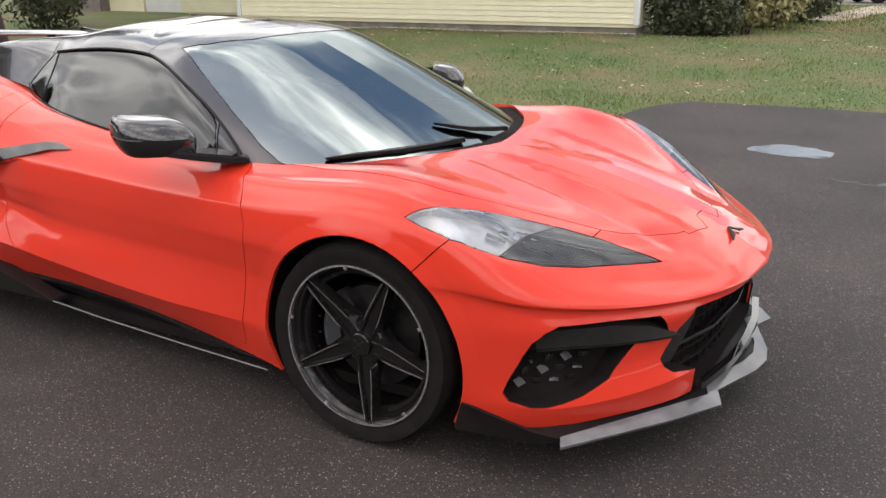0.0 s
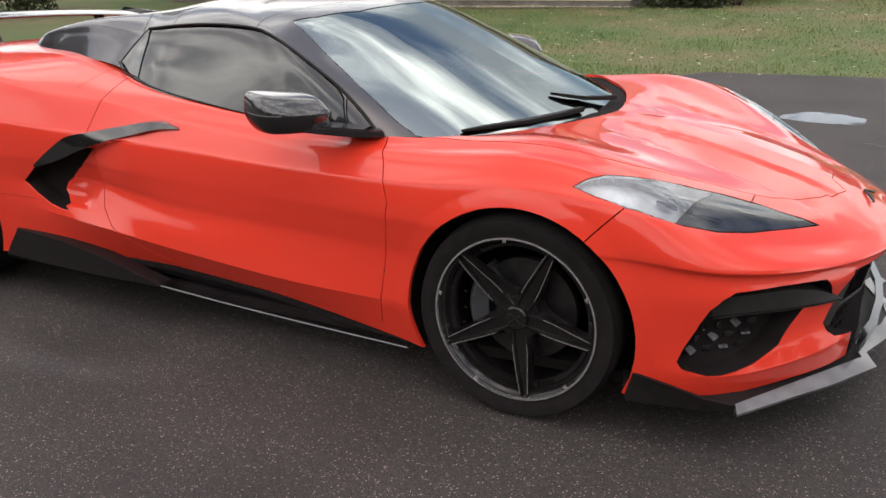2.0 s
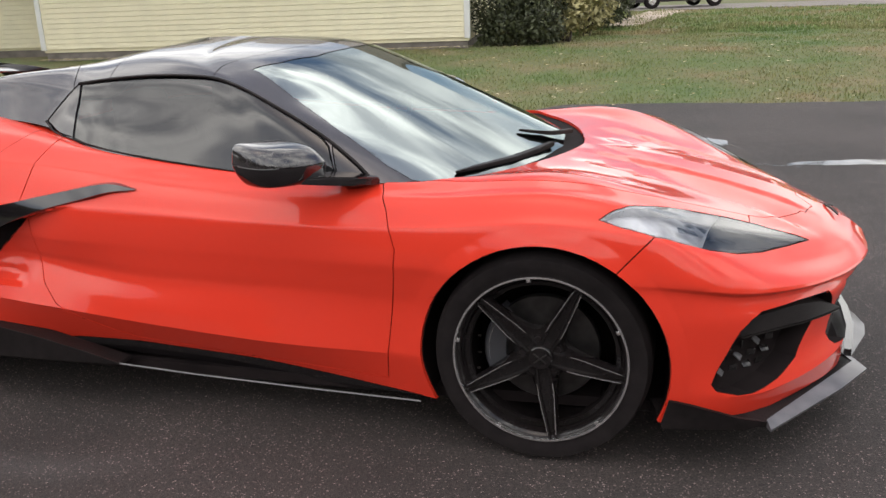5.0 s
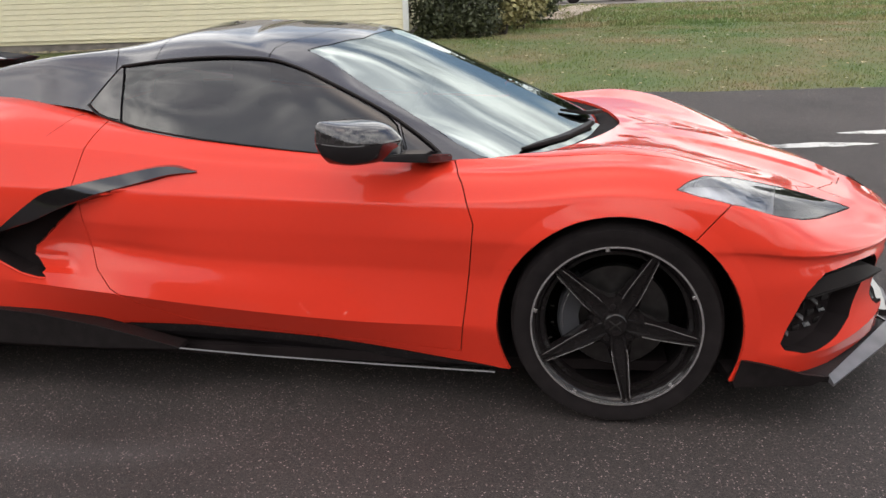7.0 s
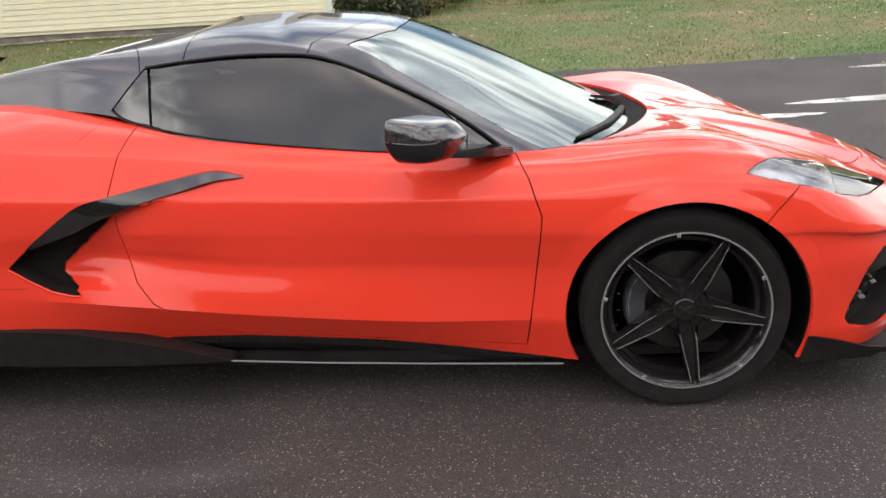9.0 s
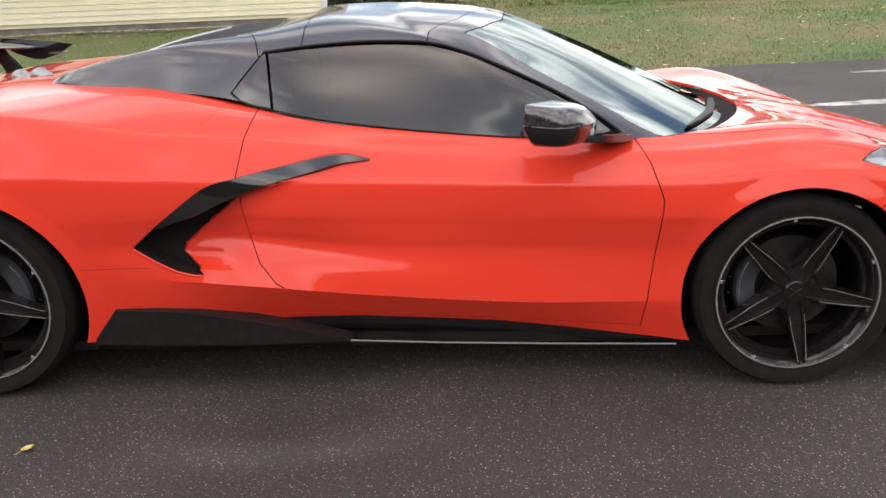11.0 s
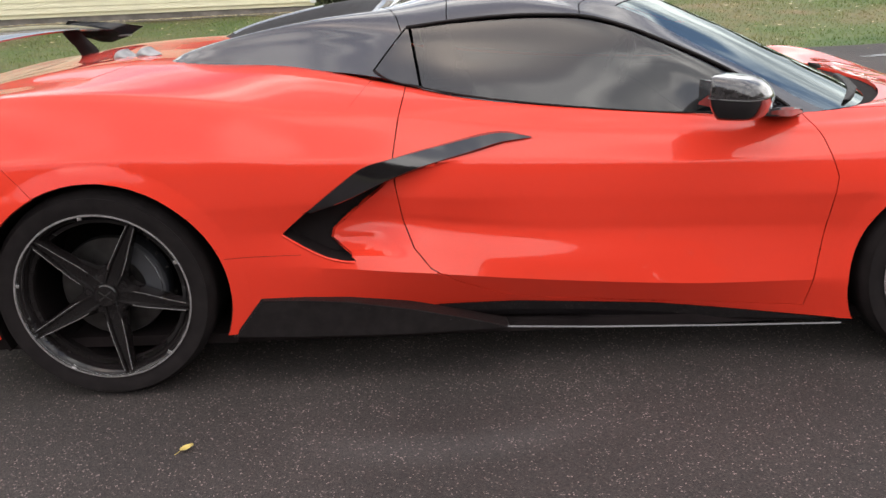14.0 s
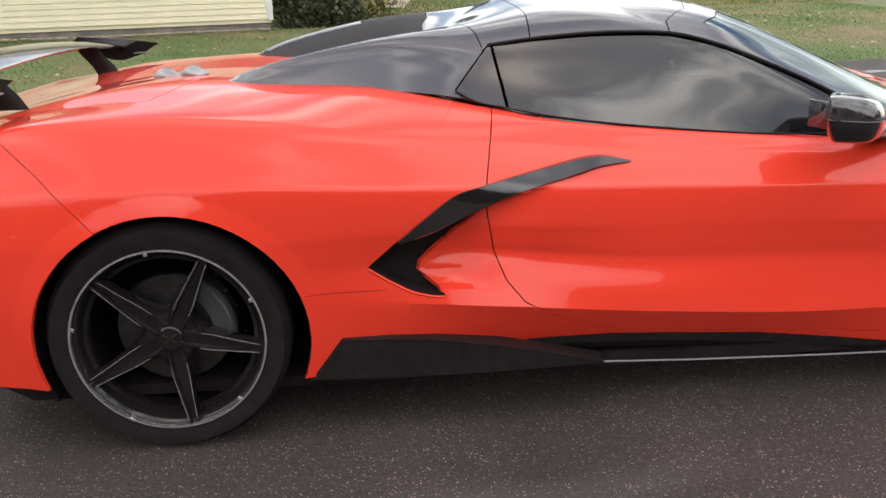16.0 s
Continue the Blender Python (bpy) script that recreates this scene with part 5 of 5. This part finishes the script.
strewn("fallen_leaves", 420, (-8, 11, 6.6, 13.5), .035, DRY_LEAF, "dry yellow and brown leaves on the lawn", lambda x, y: not on_drive(x, y))
strewn("edge_leaves", 60, (0, 9, 5.0, 7.5), .035, DRY_LEAF, "dry leaves along the driveway edge", lambda x, y: on_drive(x, y) and y > 6.2 + random.random() * 1.0)


def by_wall(x, y):
    """Along the foot of the house front, which is turned by nine degrees."""
    d = (y - 13.35) * math.cos(radians(9)) - (x + 2.37) * math.sin(radians(9))
    return -.28 < d < -.04


strewn("wall_foot_leaves", 5200, (-11, -2.3, 11.8, 13.4), .035, DRY_LEAF, "pale dry leaves blown against the house foot", by_wall)


def patchy(m):
    """Lets the wet film thin out in patches."""
    nt = m.node_tree
    p, out = nt.nodes["Principled BSDF"], nt.nodes["Material Output"]
    co, n, r = nt.nodes.new("ShaderNodeTexCoord"), nt.nodes.new("ShaderNodeTexNoise"), nt.nodes.new("ShaderNodeMapRange")
    n.inputs["Scale"].default_value, n.inputs["Detail"].default_value = 5, 8
    r.inputs["From Min"].default_value, r.inputs["From Max"].default_value = 0.25, 0.48
    bare, mix = nt.nodes.new("ShaderNodeBsdfTransparent"), nt.nodes.new("ShaderNodeMixShader")
    nt.links.new(co.outputs["Object"], n.inputs["Vector"])
    nt.links.new(n.outputs["Fac"], r.inputs["Value"])
    nt.links.new(r.outputs["Result"], mix.inputs["Fac"])
    nt.links.new(bare.outputs["BSDF"], mix.inputs[1])
    nt.links.new(p.outputs["BSDF"], mix.inputs[2])
    nt.links.new(mix.outputs["Shader"], out.inputs["Surface"])


patchy(WATER)


def puddle(name, pts, material, label, z):
    loop = [(x + .035 * noise.noise((x * 9, y * 9, 3)), y + .035 * noise.noise((x * 9, y * 9, 7))) for x, y in smooth_loop(pts, 8)] if len(pts) > 4 else smooth_loop(pts, 5)
    b = slab(bmesh.new(), loop, (0, 1), .0, z)
    return tagged(part(name, b, material, smooth=0), label, "puddle", kind="structure")


puddle("puddle", [(1.42, 4.55), (1.50, 4.78), (1.70, 4.93), (1.95, 4.86), (2.10, 4.62), (2.05, 4.47), (1.80, 4.42), (1.58, 4.45)], WATER, "shallow rain puddle reflecting pale sky", .004)
puddle("puddle", [(3.30, 4.40), (3.55, 4.50), (3.9, 4.60), (4.4, 4.68), (4.9, 4.66), (4.8, 4.52), (4.2, 4.42), (3.7, 4.36)], WATER, "long shallow puddle on the asphalt", .004)
puddle("puddle", [(2.50, 3.74), (2.7, 3.86), (3.2, 3.95), (3.5, 3.92), (3.3, 3.82), (2.8, 3.72)], WATER, "thin wet streak on the asphalt", .004)
for k in range(9):
    x, y = 2.12 + .055 * k, 3.74 - .012 * k + .02 * math.sin(k * 2.1)
    puddle("puddle", [(x - .02, y), (x, y + .010), (x + .022, y + .002), (x, y - .008)], WATER, "small water drop spot in a row", .004)
puddle("puddle", [(4.6, 6.5), (4.9, 6.62), (5.4, 6.68), (5.6, 6.6), (5.2, 6.5), (4.8, 6.45)], WATER, "thin wet patch near the grass", .004)

# One yellow leaf beside the rear wheel.
leaf = tagged(new("leaf"), "single yellow-brown fallen leaf on asphalt", "leaf")
leaf.location = (-1.055, -1.295, .002)
leaf.rotation_euler = (0, 0, radians(25))
leaf.scale = (.62, .62, .62)
b = bmesh.new()
rows = []
for k in range(7):
    t = k / 6
    w = .022 * math.sin(math.pi * min(1, .08 + .92 * t)) ** .8
    rows.append([b.verts.new((-.032 + .064 * t, j * w, .006 + .010 * abs(j) + .012 * t * t)) for j in (-1, -.5, 0, .5, 1)])
for p, q in zip(rows, rows[1:]):
    for j in range(4):
        b.faces.new((p[j], p[j + 1], q[j + 1], q[j]))
part("leaf_blade", b, LEAF_YELLOW, leaf, "", 60)
part("leaf_stem", tube(bmesh.new(), [(-.03, 0, .006), (-.045, -.006, .004), (-.062, -.016, .003)], .0014, 5), LEAF_YELLOW, leaf)


# ---- house ----
def clapboards(parent, x0, x1, y, z0, z1):
    k = 0
    while z0 + .1 * k < z1:
        z = z0 + .1 * k
        b = slab(bmesh.new(), [(y + .03, z), (y - .002, z + .002), (y - .001, z + .006), (y + .012, z + .1), (y + .03, z + .1)], (1, 2), x0, x1)
        part("siding_board", b, SIDING, parent, smooth=20)
        k += 1


house = tagged(new("house"), "cream clapboard house with white corner trim", "house")
house.matrix_world = pose(-2.37, 13.35, 0, 0, 0, 9.0)
part("wall", box(bmesh.new(), (-8.72, .03, .40), (-.02, 9, 3.2)), SIDING, house)
part("foundation", box(bmesh.new(), (-8.70, .06, -.3), (-.04, 8.9, .47)), CONCRETE, house, "stained grey concrete foundation")
part("corner_trim", box(bmesh.new(), (-.10, -.025, .45), (.01, .08, 3.2), .004), TRIM, house, "white corner board")
part("corner_trim", box(bmesh.new(), (-8.76, -.025, .45), (-8.66, .08, 3.2), .004), TRIM, house, "white corner board")
clapboards(house, -8.66, -.10, 0, .47, 3.1)
part("set_back_wall", box(bmesh.new(), (-11.0, 1.3, .40), (-8.72, 8, 3.2)), SIDING, house)
part("foundation", box(bmesh.new(), (-10.98, 1.33, -.3), (-8.72, 7.9, .45)), CONCRETE, house)
clapboards(house, -10.95, -8.76, 1.25, .45, 3.1)
part("roof", slab(bmesh.new(), [(-1.0, 3.1), (4.5, 5.4), (10, 3.1)], (1, 2), -11.3, .3), WOOD, house)
garage = tagged(new("garage"), "cream garage with a wide white door", "garage")
garage.matrix_world = pose(-2.37, 13.35, 0, 0, 0, 9.0)
part("wall", box(bmesh.new(), (-13.75, 4.6, -.2), (-11.6, 9, 3.0)), SIDING, garage)
part("wall", box(bmesh.new(), (-16.3, 4.6, -.2), (-15.05, 9, 3.0)), SIDING, garage)
part("wall", box(bmesh.new(), (-15.05, 4.6, 2.3), (-13.75, 9, 3.0)), SIDING, garage)
# The darker concrete colour paints this wall's shade.
part("side_wall", box(bmesh.new(), (-19.5, 4.2, -.2), (-16.3, 9, 3.0)), CONCRETE, garage, "beige side wall with shade painted in")
part("door", box(bmesh.new(), (-15.05, 4.68, .1), (-13.75, 4.76, 2.3), .01), TRIM, garage, "white panelled door")
part("roof", slab(bmesh.new(), [(3.8, 2.9), (6.8, 4.3), (9.8, 2.9)], (1, 2), -19.8, -11.3), WOOD, garage)
# Black box fills the dark gap between house and garage.
post = tagged(part("dark_upright", box(bmesh.new(), (-.16, -.12, -.2), (.16, .12, 2.4), .01), BLACK), "dark upright box between house and garage", "post")
post.matrix_world = pose(-2.37, 13.35, 0, 0, 0, 9.0) @ pose(-11.35, 2.6, .2)


# ---- plants ----
def foliage(count, blobs, size, seed):
    """Many small leaves over and inside rounded clumps."""
    rng = np.random.default_rng(seed)
    vs, fs = [], []
    weight = np.array([b[3] ** 2 for b in blobs])
    which = rng.choice(len(blobs), count, p=weight / weight.sum())
    d = rng.normal(size=(count, 3))
    d /= np.linalg.norm(d, axis=1)[:, None]
    rad = rng.uniform(.55, 1.08, count)
    for i in range(count):
        x, y, z, r, squash = blobs[which[i]]
        c = np.array([x, y, z]) + d[i] * rad[i] * r * np.array([1, 1, squash])
        u = rng.normal(size=3)
        u /= np.linalg.norm(u)
        v = np.cross(u, d[i] + rng.normal(size=3) * .5)
        v /= np.linalg.norm(v) + 1e-6
        s = size * rng.uniform(.6, 1.4)
        k = len(vs)
        vs += [tuple(c - u * s), tuple(c + v * s * .45), tuple(c + u * s), tuple(c - v * s * .45)]
        fs.append((k, k + 1, k + 2, k + 3))
    return vs, fs


def bush(x, y, z, blobs, count, size, material, label, seed, stems=4, category="bush"):
    root = tagged(new("bush"), label, category)
    root.location = (x, y, z)
    vs, fs = foliage(count, blobs, size, seed)
    obj("crown", vs, fs, material, root, smooth=False)
    for k in range(stems):
        b = blobs[k % len(blobs)]
        tube_b = tube(bmesh.new(), [(b[0] * .3, b[1] * .3, -.1), (b[0] * .6 + .03 * k, b[1] * .6, b[2] * .5), (b[0], b[1], b[2])], [.03, .022, .01], 6)
        part("stem", tube_b, BARK, root)
    return root


bush(-1.62, 14.15, .22, [(-.35, 0, .85, .62, 1.3), (-.2, -.05, .40, .60, .8), (.40, 0, .38, .55, .8), (.25, .1, .95, .60, 1.4), (0, .3, 1.5, .7, 1.2), (.55, .35, .75, .45, 1.3)], 12000, .045, DARK_LEAF, "tall dark evergreen shrub at the house corner", 3)
bush(-.72, 14.75, .24, [(-.1, 0, .35, .30, .9), (.15, .05, .55, .30, 1.0), (.05, .2, .9, .35, 1.1)], 900, .075, PALE_LEAF, "pale yellow-green leafy perennial plant", 5)
bush(-.55, 16.4, .25, [(0, 0, .5, .42, 1.2), (.25, .4, .7, .45, 1.2), (.1, .2, 1.2, .5, 1.2)], 1600, .07, PALE_LEAF, "tall pale shrub with large leaves", 6)
bush(-.45, 19.2, .25, [(0, 0, .6, .6, 1.3), (.1, .6, 1.1, .7, 1.3)], 2600, .06, DARK_LEAF, "dull green shrub further along the fence", 7)
bush(-.6, 23.0, .25, [(0, 0, .7, .7, 1.3), (0, .8, 1.2, .8, 1.3)], 2400, .07, DARK_LEAF, "dull green shrub at the end of the fence", 9)
bush(-15.3, 10.2, .1, [(0, 0, 1.2, 1.0, 1.4), (-.6, .2, 2.4, 1.1, 1.3), (.4, 0, .7, .7, 1.1)], 7000, .06, DARK_LEAF, "large dark shrub by the driveway", 10)

tree = tagged(new("tree"), "leaning dark brown tree trunk beside the driveway", "tree")
tree.location = (-10.3, 5.75, -.05)
part("trunk", tube(bmesh.new(), [(.02, .03, -.1), (0, 0, .25), (-.08, -.10, 1.2), (-.22, -.24, 2.6), (-.30, -.34, 4.6)], [.23, .17, .15, .14, .10], 12), DARK_BARK, tree)
vs, fs = foliage(3000, [(-.4, -.4, 5.2, 1.2, .8), (.5, .3, 5.8, 1.1, .8), (-1.0, .3, 5.9, 1.0, .8), (0, -.9, 6.3, 1.1, .8)], .12, 31)
obj("crown", vs, fs, TREE_LEAF, tree, smooth=False)
side_fence = tagged(new("fence"), "warm brown wooden board fence beyond the lawn", "fence")
side_fence.matrix_world = pose(-14.0, 8.25, .03, 0, 0, 236)
for k in range(20):
    part("board", box(bmesh.new(), (.15 * k, -.012, 0), (.15 * k + .142, .012, 1.85 + .015 * math.sin(k * 4.3)), .003), WARM_WOOD, side_fence)

# Fence behind the shrubs.
fence = tagged(new("fence"), "weathered brown board fence behind shrubs", "fence")
fence.location = (-1.1, 15.6, .2)
for k in range(70):
    b = box(bmesh.new(), (-.012, .155 * k, 0), (.012, .155 * k + .145, 1.75 + .02 * math.sin(k * 5.1)), .003)
    part("board", b, WOOD, fence)
path = tagged(part("path", slab(bmesh.new(), [(-.45, 20.5), (.35, 20.0), (1.0, 27), (1.5, 31), (.2, 31), (-.2, 27)], (0, 1), .2, .29), GRAVEL, smooth=0), "pale gravel path beside the fence", "path", kind="structure")
road = tagged(part("road", slab(bmesh.new(), [(-60, 32.2), (80, 32.0), (80, 38.5), (-60, 38.5)], (0, 1), .2, .28), CONCRETE, smooth=0), "pale grey road beyond the lawn", "road", kind="structure")


def parked(x, y, turn):
    v = tagged(new("parked_car"), "dark car parked far off beyond the lawn", "car")
    v.matrix_world = pose(x, y, .28, 0, 0, turn)
    b = box(bmesh.new(), (-2.2, -.85, .25), (2.2, .85, .85), .12)
    box(b, (-1.3, -.75, .80), (.9, .75, 1.42), .18)
    part("body", b, CARBON, v)
    for wx in (-1.4, 1.4):
        for wy in (-.82, .82):
            w = ring_solid(bmesh.new(), [(.18, -.1), (.32, -.1), (.33, 0), (.32, .1), (.18, .1)], 20)
            bmesh.ops.transform(w, matrix=Matrix.Translation((wx, wy, .33)), verts=w.verts)
            wheel_part = part("tyre", w, RUBBER, v)
            w = ring_solid(bmesh.new(), [(.001, -.09), (.19, -.08), (.19, .08), (.001, .09)], 16)
            bmesh.ops.transform(w, matrix=Matrix.Translation((wx, wy, .33)), verts=w.verts)
            part("rim", w, RIMLIP, v)


parked(.9, 35.2, 30)


# ---- trees across the road behind the camera, which the paint and glass mirror ----
def tree_meshes(seed):
    rng = np.random.default_rng(seed)
    blobs = [(rng.normal(0, 1.5), rng.normal(0, 1.2), rng.uniform(2.2, 6.6), rng.uniform(1.1, 1.9), .85) for _ in range(14)]
    vs, fs = foliage(5200, blobs, .21, seed)
    root = tagged(new("tree"), "unseen leafy green broad-crowned tree, there for reflections", "tree", "trees behind the driveway")
    obj("crown", vs, fs, TREE_LEAF, root, smooth=False)
    b = tube(bmesh.new(), [(0, 0, -.3), (.05, 0, 1.2), (-.03, .05, 2.6), (.1, 0, 4.6)], [.26, .2, .16, .06], 9)
    for k in range(6):
        q = blobs[k]
        tube(b, [(0, 0, 1.8 + .3 * k), (q[0] * .5, q[1] * .5, (1.8 + q[2]) / 2 + .4), (q[0], q[1], q[2])], [.09, .06, .02], 6)
    part("trunk", b, BARK, root)
    return root


first, second = tree_meshes(11), tree_meshes(12)
first.matrix_world = pose(-3, -25, 0)
second.matrix_world = pose(4, -26, 0)
rng = np.random.default_rng(2)
for k in range(27):
    x = -56 + 4.2 * k
    if abs(x + 3) < 1.5 or abs(x - 4) < 1.5:
        continue
    copy_thing((first, second)[k % 2], pose(x + rng.uniform(-1.2, 1.2), -26 + rng.uniform(-3, 3), 0, 0, 0, rng.uniform(0, 360)))

# Unseen foliage band added to block bright gaps between the mirrored trees.
rng = np.random.default_rng(8)
blobs = [(-80 + 1.0 * k + rng.uniform(-.6, .6), -31 + rng.uniform(-1, 1), 1.2 + 2.4 * (k % 3) + rng.uniform(-.3, .5), rng.uniform(2.0, 2.7), 1.0) for k in range(161)]
vs, fs = foliage(50000, blobs, .55, 21)
tagged(obj("woods", vs, fs, TREE_LEAF, smooth=False), "unseen dense dark green foliage closing gaps in the mirrored trees", "woods", kind="stuff")
# Unseen trees added ahead of the car to darken what its nose mirrors.
for k in range(8):
    copy_thing((first, second)[k % 2], pose(33 + rng.uniform(-2, 2), -25 + 4.5 * k, 0, 0, 0, rng.uniform(0, 360)))
# Unseen far row added to dim the low sky in hood and roof.
for k in range(13):
    copy_thing((first, second)[k % 2], pose(-12 + 5.0 * k + rng.uniform(-1, 1), 68 + rng.uniform(-2, 2), 0, 0, 0, rng.uniform(0, 360)))
for x, y in ((-33, -2), (-35, -8), (-33.5, -14), (-37, 3)):
    copy_thing((first, second)[int(-y) % 2], pose(x, y, 0, 0, 0, 40 * y) @ Matrix.Diagonal((1.5, 1.5, 1.6, 1)))
